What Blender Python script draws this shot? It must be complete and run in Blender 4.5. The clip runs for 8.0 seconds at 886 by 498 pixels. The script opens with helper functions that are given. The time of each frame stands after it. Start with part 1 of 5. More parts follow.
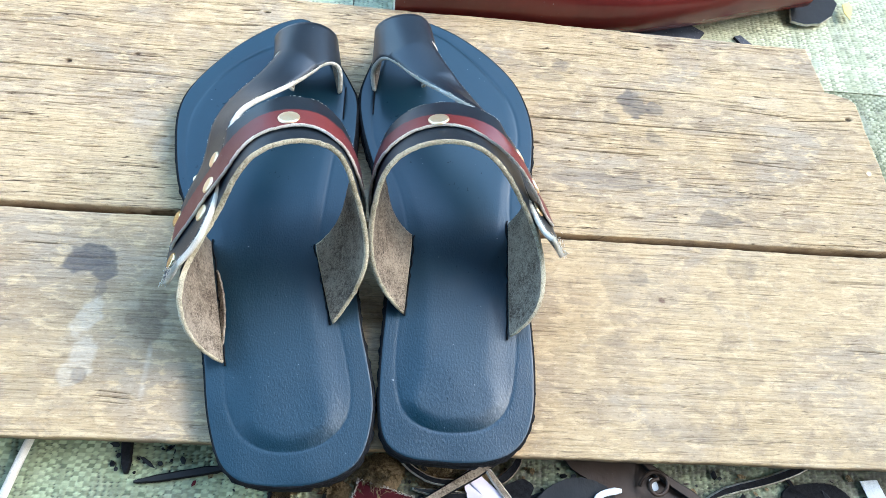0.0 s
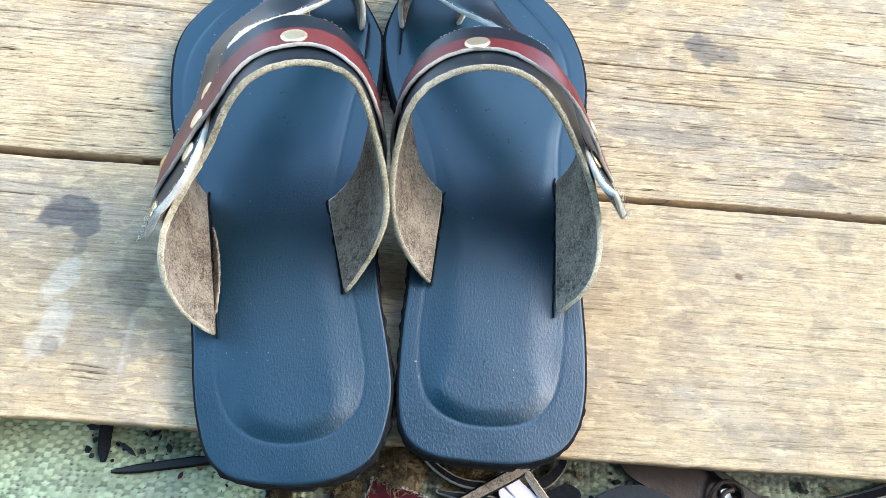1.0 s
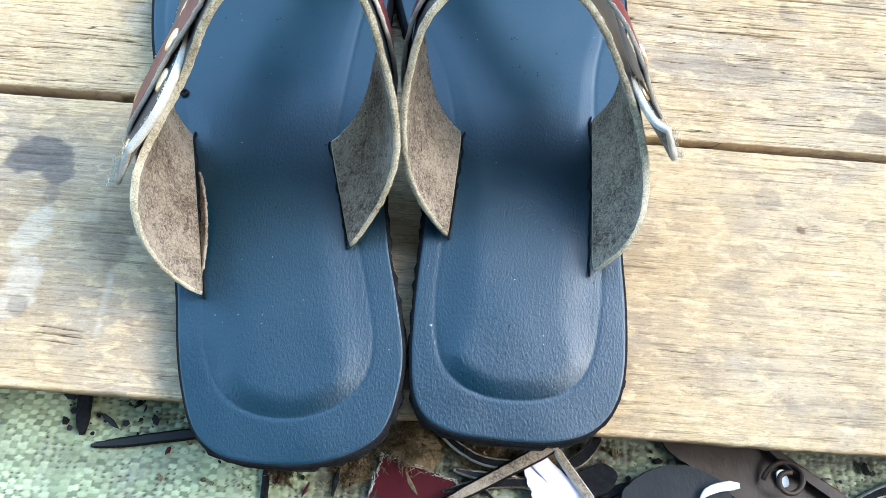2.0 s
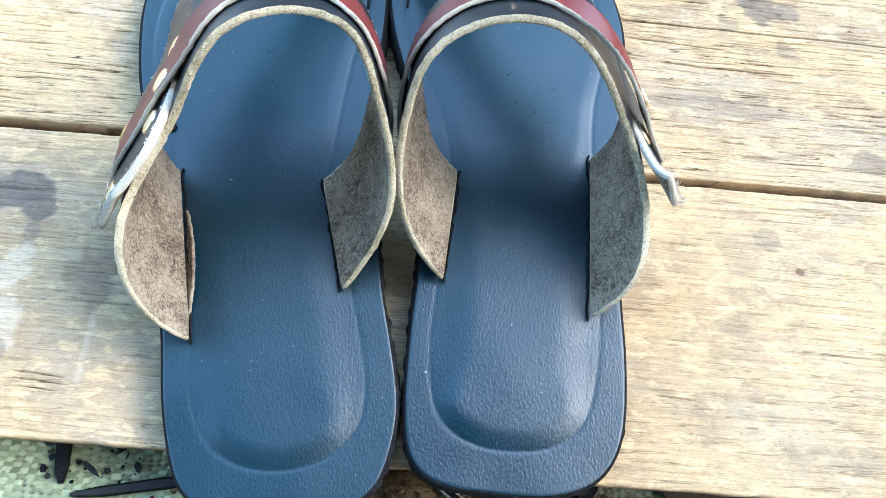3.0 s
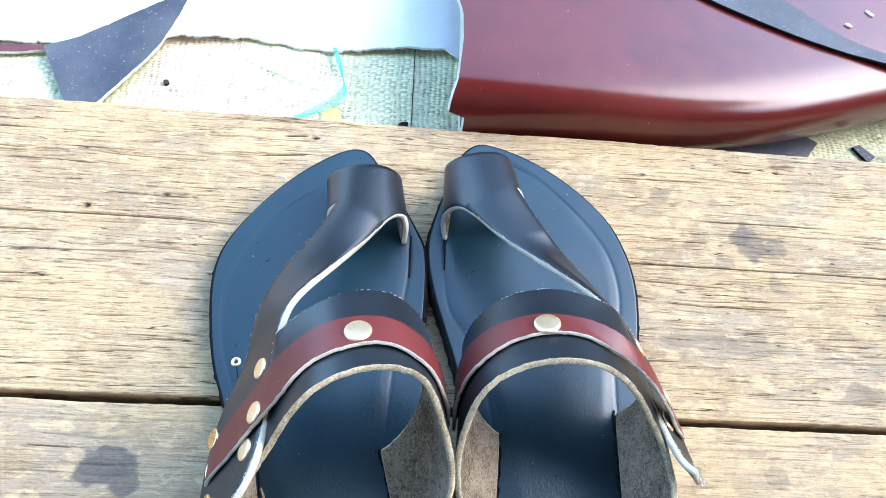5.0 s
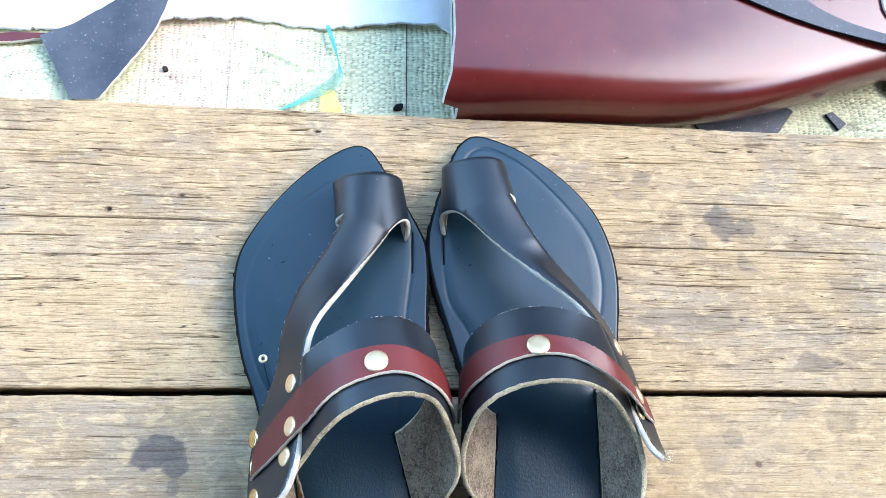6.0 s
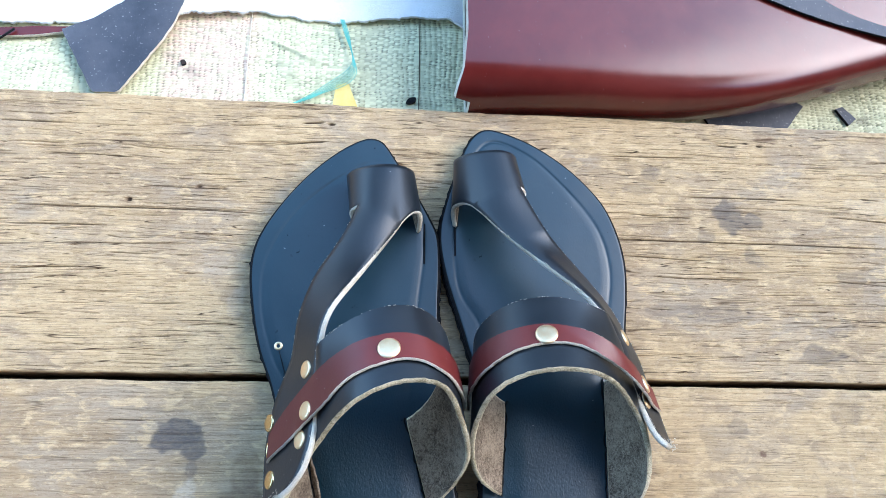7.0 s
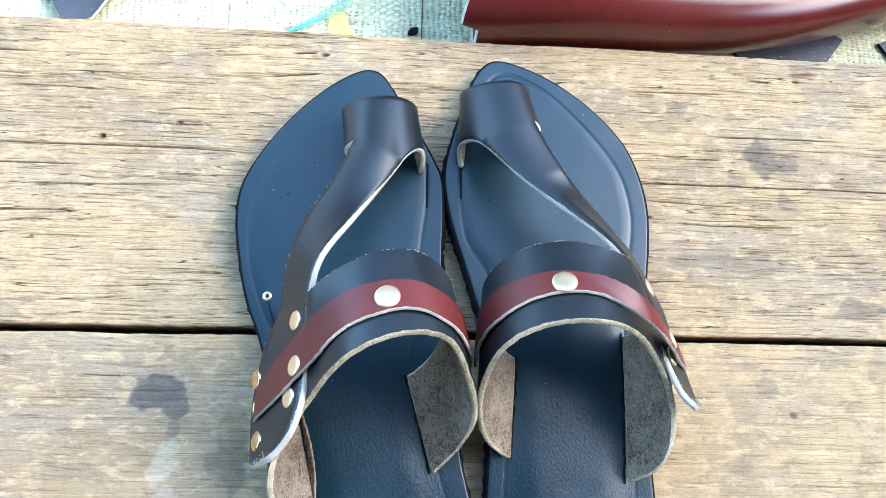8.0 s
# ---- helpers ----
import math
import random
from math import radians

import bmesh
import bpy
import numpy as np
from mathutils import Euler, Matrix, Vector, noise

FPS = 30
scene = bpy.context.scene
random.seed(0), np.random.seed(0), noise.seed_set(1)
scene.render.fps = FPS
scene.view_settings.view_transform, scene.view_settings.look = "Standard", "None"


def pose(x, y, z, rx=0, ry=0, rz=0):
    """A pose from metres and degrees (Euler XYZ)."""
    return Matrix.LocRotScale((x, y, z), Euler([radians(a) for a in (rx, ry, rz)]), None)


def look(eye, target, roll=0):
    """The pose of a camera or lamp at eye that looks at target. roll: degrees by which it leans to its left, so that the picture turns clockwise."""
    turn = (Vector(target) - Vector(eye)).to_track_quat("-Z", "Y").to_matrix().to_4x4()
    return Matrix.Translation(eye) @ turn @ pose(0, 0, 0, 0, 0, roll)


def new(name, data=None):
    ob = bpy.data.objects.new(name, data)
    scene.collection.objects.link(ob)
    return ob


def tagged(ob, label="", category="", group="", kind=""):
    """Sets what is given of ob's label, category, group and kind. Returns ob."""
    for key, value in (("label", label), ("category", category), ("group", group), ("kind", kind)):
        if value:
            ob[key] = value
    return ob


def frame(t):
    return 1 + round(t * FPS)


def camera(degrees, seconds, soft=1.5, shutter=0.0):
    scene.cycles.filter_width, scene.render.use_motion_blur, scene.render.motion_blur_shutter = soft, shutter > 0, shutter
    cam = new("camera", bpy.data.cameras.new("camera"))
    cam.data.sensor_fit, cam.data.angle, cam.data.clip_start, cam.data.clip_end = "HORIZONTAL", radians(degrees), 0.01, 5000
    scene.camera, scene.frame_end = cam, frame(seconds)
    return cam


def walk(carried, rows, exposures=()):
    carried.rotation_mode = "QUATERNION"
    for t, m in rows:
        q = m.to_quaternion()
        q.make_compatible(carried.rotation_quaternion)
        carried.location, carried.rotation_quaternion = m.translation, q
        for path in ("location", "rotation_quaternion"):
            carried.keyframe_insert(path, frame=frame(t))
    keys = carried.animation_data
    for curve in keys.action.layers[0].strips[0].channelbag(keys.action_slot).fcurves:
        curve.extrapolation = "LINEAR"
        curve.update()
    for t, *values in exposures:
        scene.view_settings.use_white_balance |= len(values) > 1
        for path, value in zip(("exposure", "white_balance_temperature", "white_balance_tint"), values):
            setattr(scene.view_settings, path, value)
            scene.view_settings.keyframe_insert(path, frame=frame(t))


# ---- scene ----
cam = camera(66.3, 8.0, soft=0.8)
PATH = [
    (0, (0.041, -0.176, 0.342), (0.209, 0.683, -1.456), 13.2),
    (0.5, (0.04, -0.17, 0.322), (0.16, 0.684, -1.482), 10.5),
    (1, (0.045, -0.165, 0.285), (0.123, 0.669, -1.531), 9.2),
    (1.5, (0.045, -0.156, 0.262), (0.095, 0.595, -1.591), 8.0),
    (1.7, (0.045, -0.156, 0.255), (0.087, 0.58, -1.604), 7.3),
    (2.8, (0.044, -0.141, 0.245), (0.116, 0.574, -1.621), 10.2),
    (3, (0.041, -0.14, 0.247), (0.123, 0.612, -1.604), 10.5),
    (3.5, (0.032, -0.131, 0.258), (0.12, 0.672, -1.572), 11.3),
    (4, (0.024, -0.115, 0.274), (0.088, 0.791, -1.507), 9.3),
    (4.5, (0.015, -0.096, 0.292), (0.087, 0.857, -1.465), 8.4),
    (4.7, (0.013, -0.091, 0.299), (0.097, 0.893, -1.44), 8.3),
    (5.8, (0.004, -0.042, 0.352), (0.128, 0.592, -1.542), 11.6),
    (6, (0.001, -0.037, 0.363), (0.15, 0.573, -1.535), 14.1),
    (6.2, (0.0015, -0.036, 0.371), (0.141, 0.676, -1.493), 12.6),
    (6.5, (0.001, -0.039, 0.375), (0.135, 0.599, -1.515), 12.5),
    (7, (0.0, -0.04, 0.37), (0.119, 0.55, -1.538), 12.3),
    (7.5, (0.001, -0.039, 0.339), (0.107, 0.461, -1.595), 12.9),
    (8, (0.001, -0.039, 0.336), (0.116, 0.439, -1.602), 14.6),
]
EXPOSURES = [(0.0, 3.21, 5760, 8), (1.0, 3.3, 5790, 8), (1.5, 3.37, 5780, 7), (3.0, 3.5, 5750, 7), (3.5, 3.57, 5780, 7), (4.5, 3.38, 5850, 11), (6.0, 3.12, 5850, 12), (6.2, 2.98, 5850, 12), (6.5, 2.7, 5850, 13), (8.0, 3.17, 5750, 10)]
walk(cam, [(t, look(eye, target, roll)) for t, eye, target, roll in PATH], EXPOSURES)

# ---- light: a bright overcast sky with a soft sun behind thin cloud ----
SUN_UP, SUN_ROUND = 42.0, 85.0
world = bpy.data.worlds.new("overcast_sky")
scene.world = world
world.use_nodes = True
sky = world.node_tree.nodes.new("ShaderNodeTexSky")
sky.sky_type, sky.sun_disc = "NISHITA", False
sky.sun_elevation, sky.sun_rotation = radians(SUN_UP), radians(SUN_ROUND)
sky.air_density, sky.dust_density = 1.0, 0.8
cloud = world.node_tree.nodes.new("ShaderNodeHueSaturation")
cloud.inputs["Saturation"].default_value = 0.98
cloud.inputs["Hue"].default_value = 0.485
world.node_tree.links.new(sky.outputs[0], cloud.inputs["Color"])
world.node_tree.nodes["Background"].inputs[1].default_value = 0.15
world.node_tree.links.new(cloud.outputs[0], world.node_tree.nodes["Background"].inputs[0])
sun = new("sun", bpy.data.lights.new("sun", "SUN"))
sun.data.energy, sun.data.angle, sun.data.color = 0.62, radians(50), (1.0, 0.90, 0.73)
a, b = radians(SUN_UP), radians(SUN_ROUND)
sun.matrix_world = look((math.sin(b) * math.cos(a) * 5, math.cos(b) * math.cos(a) * 5, math.sin(a) * 5), (0, 0, 0))


# ---- materials ----
class Nodes:
    """A short way to write a node material."""

    def __init__(self, name):
        self.material = bpy.data.materials.new(name)
        self.material.use_nodes = True
        self.tree = self.material.node_tree
        self.bsdf = self.tree.nodes["Principled BSDF"]
        self.place = self.node("ShaderNodeTexCoord").outputs["Object"]

    def node(self, kind, settings=None, **sockets):
        made = self.tree.nodes.new(kind)
        for key, value in (settings or {}).items():
            setattr(made, key, value)
        for key, value in sockets.items():
            self.plug(made, key.replace("_", " "), value)
        return made

    def plug(self, made, key, value):
        socket = made.inputs[int(key)] if key.isdigit() else made.inputs[key]
        if isinstance(value, bpy.types.NodeSocket):
            self.tree.links.new(value, socket)
        else:
            socket.default_value = value

    def scaled(self, x, y, z):
        return self.node("ShaderNodeMapping", None, Vector=self.place, Scale=(x, y, z)).outputs[0]

    def noise(self, scale, detail=4.0, rough=0.6, at=None, warp=0.0):
        return self.node("ShaderNodeTexNoise", None, Vector=at or self.place, Scale=scale, Detail=detail, Roughness=rough, Distortion=warp).outputs[0]

    def ramp(self, value, lo, hi, out_lo=0.0, out_hi=1.0):
        made = self.node("ShaderNodeMapRange", {"interpolation_type": "SMOOTHSTEP"}, Value=value)
        for key, v in (("From Min", lo), ("From Max", hi), ("To Min", out_lo), ("To Max", out_hi)):
            made.inputs[key].default_value = v
        return made.outputs[0]

    def mix(self, factor, one, two, blend="MIX"):
        made = self.node("ShaderNodeMix", {"data_type": "RGBA", "blend_type": blend})
        self.plug(made, "0", factor)
        for index, value in ((6, one), (7, two)):
            if isinstance(value, bpy.types.NodeSocket):
                self.tree.links.new(value, made.inputs[index])
            else:
                made.inputs[index].default_value = (*value, 1)
        return made.outputs[2]

    def maths(self, operation, one, two=0.0):
        made = self.node("ShaderNodeMath", {"operation": operation})
        self.plug(made, "0", one)
        self.plug(made, "1", two)
        return made.outputs[0]

    def attribute(self, name):
        return self.node("ShaderNodeAttribute", {"attribute_name": name}).outputs["Fac"]

    def bump(self, height, strength, distance, under=None):
        made = self.node("ShaderNodeBump", None, Height=height, Strength=strength, Distance=distance)
        if under is not None:
            self.tree.links.new(under, made.inputs["Normal"])
        return made.outputs[0]

    def finish(self, colour, rough, normal=None, metal=0.0, gloss=0.5):
        for key, value in (("Base Color", colour), ("Roughness", rough), ("Metallic", metal), ("Specular IOR Level", gloss)):
            if isinstance(value, tuple):
                value = (*value, 1)
            if isinstance(value, bpy.types.NodeSocket):
                self.tree.links.new(value, self.bsdf.inputs[key])
            else:
                self.bsdf.inputs[key].default_value = value
        if normal is not None:
            self.tree.links.new(normal, self.bsdf.inputs["Normal"])
        return self.material


def leather(name, dark, pale, rough, pore=900.0, depth=0.25, gloss=0.5, wear=0.35, pitted=0.0, smooth_toe=False, dusty=0.765, cloudy=0.06):
    """Dressed leather: cloudy dye, fine pebbled grain and scuffs."""
    n = Nodes(name)
    cloud = n.noise(22.0, 5.0)
    grain = n.noise(pore, 3.0, 0.6, n.scaled(1.0, 0.5, 1.0), 0.35)
    if smooth_toe:  # the grain is coarser towards the heel
        along = n.node("ShaderNodeSeparateXYZ", None, Vector=n.place).outputs[1]
        grain = n.maths("MULTIPLY", grain, n.ramp(along, -0.05, 0.03, 1.0, 0.2))
    scuff = n.ramp(n.noise(130.0, 6.0, 0.75, n.scaled(1.0, 0.35, 1.0)), 0.60, 0.82)
    colour = n.mix(n.ramp(cloud, 0.3, 0.7), dark, pale)
    colour = n.mix(n.maths("MULTIPLY", scuff, wear), colour, tuple(min(1.0, 2.2 * c + 0.02) for c in pale))
    dust = n.ramp(n.noise(620.0, 2.0, 0.5), dusty, dusty + 0.02, 0.0, 0.45)
    colour = n.mix(dust, colour, (0.45, 0.45, 0.43))
    gloss_map = n.maths("ADD", n.ramp(cloud, 0.3, 0.7, rough - cloudy, rough + cloudy), n.maths("MULTIPLY", scuff, 0.15))
    normal = n.bump(n.noise(60.0, 3.0), 0.08, 0.0012, n.bump(grain, depth, 0.0005))
    if pitted:  # small dark pinholes in loose crowds
        crowd = n.ramp(n.noise(38.0, 3.0), 0.50, 0.62, 0.0, pitted)
        pit = n.maths("MULTIPLY", n.ramp(n.noise(520.0, 2.0, 0.5, n.scaled(1.0, 0.7, 1.0)), 0.30, 0.25), crowd)
        colour = n.mix(pit, colour, (0.002, 0.002, 0.003))
        gloss_map = n.maths("ADD", gloss_map, n.maths("MULTIPLY", pit, 0.5))
        return n.finish(colour, gloss_map, normal, 0.0, n.maths("MULTIPLY", n.maths("SUBTRACT", 1.0, pit), gloss))
    return n.finish(colour, gloss_map, normal, 0.0, gloss)


def suede(name, dark, pale, scale=420.0, blotched=0.0):
    """The fleshy, fibrous back of leather."""
    n = Nodes(name)
    fibre = n.noise(scale, 6.0, 0.75, warp=1.5)
    cloud = n.noise(60.0, 4.0)
    mixed = n.maths("ADD", n.maths("MULTIPLY", fibre, 0.66), n.maths("MULTIPLY", cloud, 0.34))
    colour = n.mix(n.ramp(mixed, 0.36, 0.62), dark, pale)
    if blotched:
        blot = n.ramp(n.noise(240.0, 4.0, 0.7, n.scaled(1.0, 0.6, 0.6), 0.8), 0.36, 0.26, 0.0, blotched)
        colour = n.mix(blot, colour, tuple(0.22 * c for c in dark))
    return n.finish(colour, 0.95, n.bump(fibre, 0.8, 0.0012), 0.0, 0.15)


def plain(name, dark, pale, scale, rough, bump=0.2, distance=0.0005, metal=0.0, gloss=0.5):
    n = Nodes(name)
    cloud = n.noise(scale, 5.0, 0.65)
    return n.finish(n.mix(n.ramp(cloud, 0.32, 0.68), dark, pale), n.ramp(cloud, 0.2, 0.8, rough - 0.06, rough + 0.06),
                    n.bump(n.noise(scale * 6, 4.0), bump, distance), metal, gloss)


def weathered_wood(name, lines=1.0):
    """Sun-bleached pine: straw and grey mottling, fine wavering grain lines, specks and stains."""
    n = Nodes(name)
    broad = n.noise(11.0, 5.0, 0.6, n.scaled(0.7, 1.2, 1.0), 0.6)
    age = n.noise(19.0, 6.0, 0.62, n.scaled(0.55, 1.1, 1.0), 0.8)
    mottle = n.noise(62.0, 7.0, 0.72, n.scaled(0.8, 1.2, 1.0), 0.6)
    flake = n.noise(150.0, 6.0, 0.66, n.scaled(0.55, 1.3, 1.0), 0.5)
    speck = n.noise(620.0, 4.0, 0.72, n.scaled(0.6, 1.4, 1.0))
    pore = n.noise(1.0, 3.0, 0.65, n.scaled(190.0, 1500.0, 300.0), 0.2)
    grain = n.noise(1.0, 6.0, 0.7, n.scaled(38.0, 520.0, 90.0), 0.4)
    colour = n.mix(n.ramp(broad, 0.36, 0.64), (0.375, 0.284, 0.180), (0.465, 0.370, 0.250))
    colour = n.mix(n.ramp(age, 0.47, 0.58, 0.0, 0.65), colour, (0.530, 0.400, 0.228))
    colour = n.mix(n.ramp(age, 0.38, 0.47, 0.55, 0.0), colour, (0.365, 0.315, 0.250))
    colour = n.mix(n.ramp(mottle, 0.50, 0.62, 0.0, 0.60), colour, (0.315, 0.245, 0.170))
    colour = n.mix(n.ramp(flake, 0.50, 0.62, 0.0, 0.8), colour, (0.590, 0.460, 0.285))
    colour = n.mix(n.ramp(grain, 0.56, 0.68, 0.0, 0.22), colour, (0.650, 0.550, 0.415))
    colour = n.mix(n.ramp(grain, 0.34, 0.44, 0.26, 0.0), colour, (0.190, 0.135, 0.078))
    colour = n.mix(n.ramp(pore, 0.35, 0.44, 0.30, 0.0), colour, (0.180, 0.125, 0.070))
    colour = n.mix(n.ramp(speck, 0.57, 0.68, 0.0, 0.32), colour, (0.690, 0.610, 0.470))
    colour = n.mix(n.ramp(speck, 0.33, 0.43, 0.46, 0.0), colour, (0.170, 0.125, 0.080))
    for across, along, width, least, strength in ((360.0, 8.0, 0.014, 0.41, 0.85), (150.0, 5.0, 0.0070, 0.38, 1.0)):
        rings = n.noise(1.0, 2.5, 0.5, n.scaled(along, across, 40.0), 0.15)
        off = n.maths("ABSOLUTE", n.maths("SUBTRACT", rings, 0.5))
        patch = n.ramp(n.noise(1.0, 5.0, 0.65, n.scaled(26.0, 60.0, 20.0)), least, least + 0.14, 0.0, strength * lines)
        colour = n.mix(n.maths("MULTIPLY", n.ramp(off, 0.0, width, 1.0, 0.0), patch), colour, (0.070, 0.046, 0.026))
    broken = n.ramp(n.maths("ADD", n.maths("MULTIPLY", speck, 0.45), n.maths("MULTIPLY", mottle, 0.55)), 0.36, 0.60, 0.4, 1.0)
    colour = n.mix(n.maths("MULTIPLY", n.attribute("pale"), broken), colour, (0.640, 0.590, 0.500))
    colour = n.mix(n.maths("MULTIPLY", n.attribute("stain"), n.ramp(broken, 0.4, 1.0, 0.75, 1.0)), colour, (0.120, 0.110, 0.106))
    colour = n.mix(n.maths("MULTIPLY", n.attribute("brown"), broken), colour, (0.150, 0.095, 0.068))
    colour = n.mix(n.attribute("crack"), colour, (0.026, 0.017, 0.010))
    colour = n.mix(1.0, colour, (1.03, 0.955, 0.86), "MULTIPLY")
    relief = n.maths("ADD", n.maths("MULTIPLY", grain, 0.5), n.maths("ADD", n.maths("MULTIPLY", pore, 0.3), n.maths("MULTIPLY", speck, 0.4)))
    return n.finish(colour, n.ramp(mottle, 0.3, 0.7, 0.68, 0.88), n.bump(relief, 0.8, 0.0012), 0.0, 0.12)


def woven_tape(name, dark, pale):
    n = Nodes(name)
    colour = n.mix(n.attribute("tone"), dark, pale)
    colour = n.mix(n.ramp(n.noise(30.0, 6.0, 0.68), 0.52, 0.72, 0.0, 0.55), colour, (0.36, 0.36, 0.26))
    colour = n.mix(n.attribute("pink"), colour, (0.74, 0.40, 0.38))
    # dirt, and at the front also shade painted as dirt
    grime_shade = n.maths("MULTIPLY", n.attribute("dirt"), n.ramp(n.noise(260.0, 5.0, 0.7), 0.35, 0.6, 0.6, 1.0))
    colour = n.mix(grime_shade, colour, (0.050, 0.040, 0.026))
    colour = n.mix(n.attribute("hole"), colour, (0.028, 0.028, 0.020))
    streak = n.noise(1.0, 4.0, 0.6, n.scaled(900.0, 900.0, 200.0))
    return n.finish(colour, 0.6, n.bump(streak, 0.35, 0.0006), 0.0, 0.5)


NAVY = leather("navy_black_footbed_leather", (0.0024, 0.0185, 0.0300), (0.0044, 0.0245, 0.0390), 0.35, 1350.0, 0.44, 0.55, 0.05, 0.6, True)
BLACK = leather("black_strap_leather", (0.0038, 0.0072, 0.0112), (0.0065, 0.0105, 0.0150), 0.40, 1300.0, 0.12, 0.65, 0.10)
RED = leather("oxblood_strip_leather", (0.115, 0.015, 0.012), (0.150, 0.022, 0.017), 0.45, 1100.0, 0.12, 0.5, 0.1)
MAROON = leather("maroon_hide", (0.092, 0.0105, 0.0085), (0.125, 0.016, 0.012), 0.22, 700.0, 0.04, 0.5, 0.03, cloudy=0.03)
DARK_RED = leather("dull_maroon_scrap", (0.050, 0.005, 0.008), (0.070, 0.009, 0.011), 0.6, 700.0, 0.2, 0.1, 0.1)
SOOT = leather("dark_grey_scrap", (0.010, 0.011, 0.011), (0.024, 0.025, 0.026), 0.65, 500.0, 0.4, 0.2, 0.6)
SUEDE = suede("grey_brown_suede", (0.075, 0.053, 0.036), (0.42, 0.335, 0.240), 560.0, 0.8)
RAW = suede("raw_cut_edge", (0.60, 0.52, 0.38), (0.92, 0.87, 0.75), 2000.0)
THICK_EDGE = suede("tan_cut_edge", (0.26, 0.20, 0.11), (0.76, 0.67, 0.47), 800.0)
SOLE = plain("black_sole_edge", (0.004, 0.004, 0.005), (0.014, 0.014, 0.015), 500.0, 0.8, 0.6, 0.001, 0.0, 0.15)
STEEL = plain("nickel_rivet", (0.98, 0.71, 0.40), (1.0, 0.80, 0.52), 300.0, 0.38, 0.08, 0.0003, 0.9)
BRASS = plain("brass_rivet", (0.72, 0.52, 0.25), (0.80, 0.62, 0.34), 300.0, 0.25, 0.08, 0.0003, 1.0)
WOOD = weathered_wood("weathered_pine")
SMOOTH_WOOD = weathered_wood("weathered_pine_worn_smooth", 0.55)
SACK = woven_tape("pale_green_woven_tape", (0.120, 0.130, 0.050), (0.75, 0.72, 0.45))
GREEN_SACK = woven_tape("green_woven_tape", (0.055, 0.080, 0.022), (0.60, 0.66, 0.37))
EARTH = plain("packed_earth", (0.05, 0.038, 0.026), (0.12, 0.095, 0.065), 30.0, 0.95, 0.8, 0.004, 0.0, 0.2)
CLOTH = suede("white_felt", (0.80, 0.80, 0.78), (0.88, 0.88, 0.87), 500.0)
GREY_FELT = suede("grey_felt", (0.42, 0.42, 0.40), (0.56, 0.56, 0.54), 500.0)
CHARCOAL = leather("charcoal_scrap_leather", (0.036, 0.041, 0.054), (0.088, 0.092, 0.108), 0.55, 500.0, 0.3, 0.4, 0.9, dusty=0.68)
TAN = leather("brown_scrap_leather", (0.022, 0.013, 0.008), (0.055, 0.033, 0.020), 0.5, 400.0, 0.4, 0.25, 0.4)
PAPER = plain("lilac_paper", (0.60, 0.52, 0.58), (0.70, 0.62, 0.68), 60.0, 0.8, 0.1)
PLASTER = plain("dull_plaster", (0.10, 0.080, 0.062), (0.16, 0.130, 0.102), 4.0, 0.9, 0.4, 0.003, 0.0, 0.2)
TEAL = plain("teal_thread", (0.10, 0.42, 0.34), (0.18, 0.54, 0.45), 200.0, 0.6)
FIBRE = suede("brown_fibre_dirt", (0.022, 0.015, 0.008), (0.32, 0.225, 0.115), 700.0)
YELLOW = plain("yellow_scrap", (0.76, 0.56, 0.14), (0.82, 0.64, 0.22), 100.0, 0.6)


# ---- building helpers ----
def part(name, mesh, materials, parent=None, label=""):
    """Links a mesh (a bmesh or mesh data) as one object under a thing; its points are given in the place's metres."""
    if isinstance(mesh, bmesh.types.BMesh):
        data = bpy.data.meshes.new(name)
        mesh.to_mesh(data)
        mesh.free()
    else:
        data = mesh
    for m in materials if isinstance(materials, (list, tuple)) else [materials]:
        data.materials.append(m)
    ob = new(name, data)
    if parent is not None:
        ob.parent = parent
        base = parent.location.copy() if parent.parent is None else parent.parent.location + parent.location
        data.transform(Matrix.Translation(-base))
    if label:
        ob["label"] = label
    return ob


def thing(name, place, label, category, group="", kind=""):
    ob = new(name)
    ob.location = place
    ob.empty_display_size = 0.02
    return tagged(ob, label, category, group, kind)


def smooth_mesh(name, verts, faces, slots=None, smooth=True):
    data = bpy.data.meshes.new(name)
    data.from_pydata([tuple(v) for v in verts], [], [tuple(f) for f in faces])
    if slots is not None:
        data.polygons.foreach_set("material_index", np.asarray(slots, dtype=np.int32))
    data.polygons.foreach_set("use_smooth", np.full(len(data.polygons), smooth))
    data.update()
    return data


def spline(control, count):
    """A clamped uniform cubic B-spline through a control polygon given in millimetres; returns metres."""
    control = np.asarray(control, float) / 1000.0
    k, size = 3, len(control)
    knots = np.r_[[0.0] * k, np.linspace(0, 1, size - k + 1), [1.0] * k]
    u = np.linspace(0, 1 - 1e-9, count)
    level = np.array([[1.0 if knots[i] <= x < knots[i + 1] else 0.0 for i in range(size + k)] for x in u])
    for d in range(1, k + 1):
        up = np.zeros((count, size + k - d))
        for i in range(size + k - d):
            one, two = knots[i + d] - knots[i], knots[i + d + 1] - knots[i + 1]
            if one > 0:
                up[:, i] += (u - knots[i]) / one * level[:, i]
            if two > 0:
                up[:, i] += (knots[i + d + 1] - u) / two * level[:, i + 1]
        level = up
    return level @ control


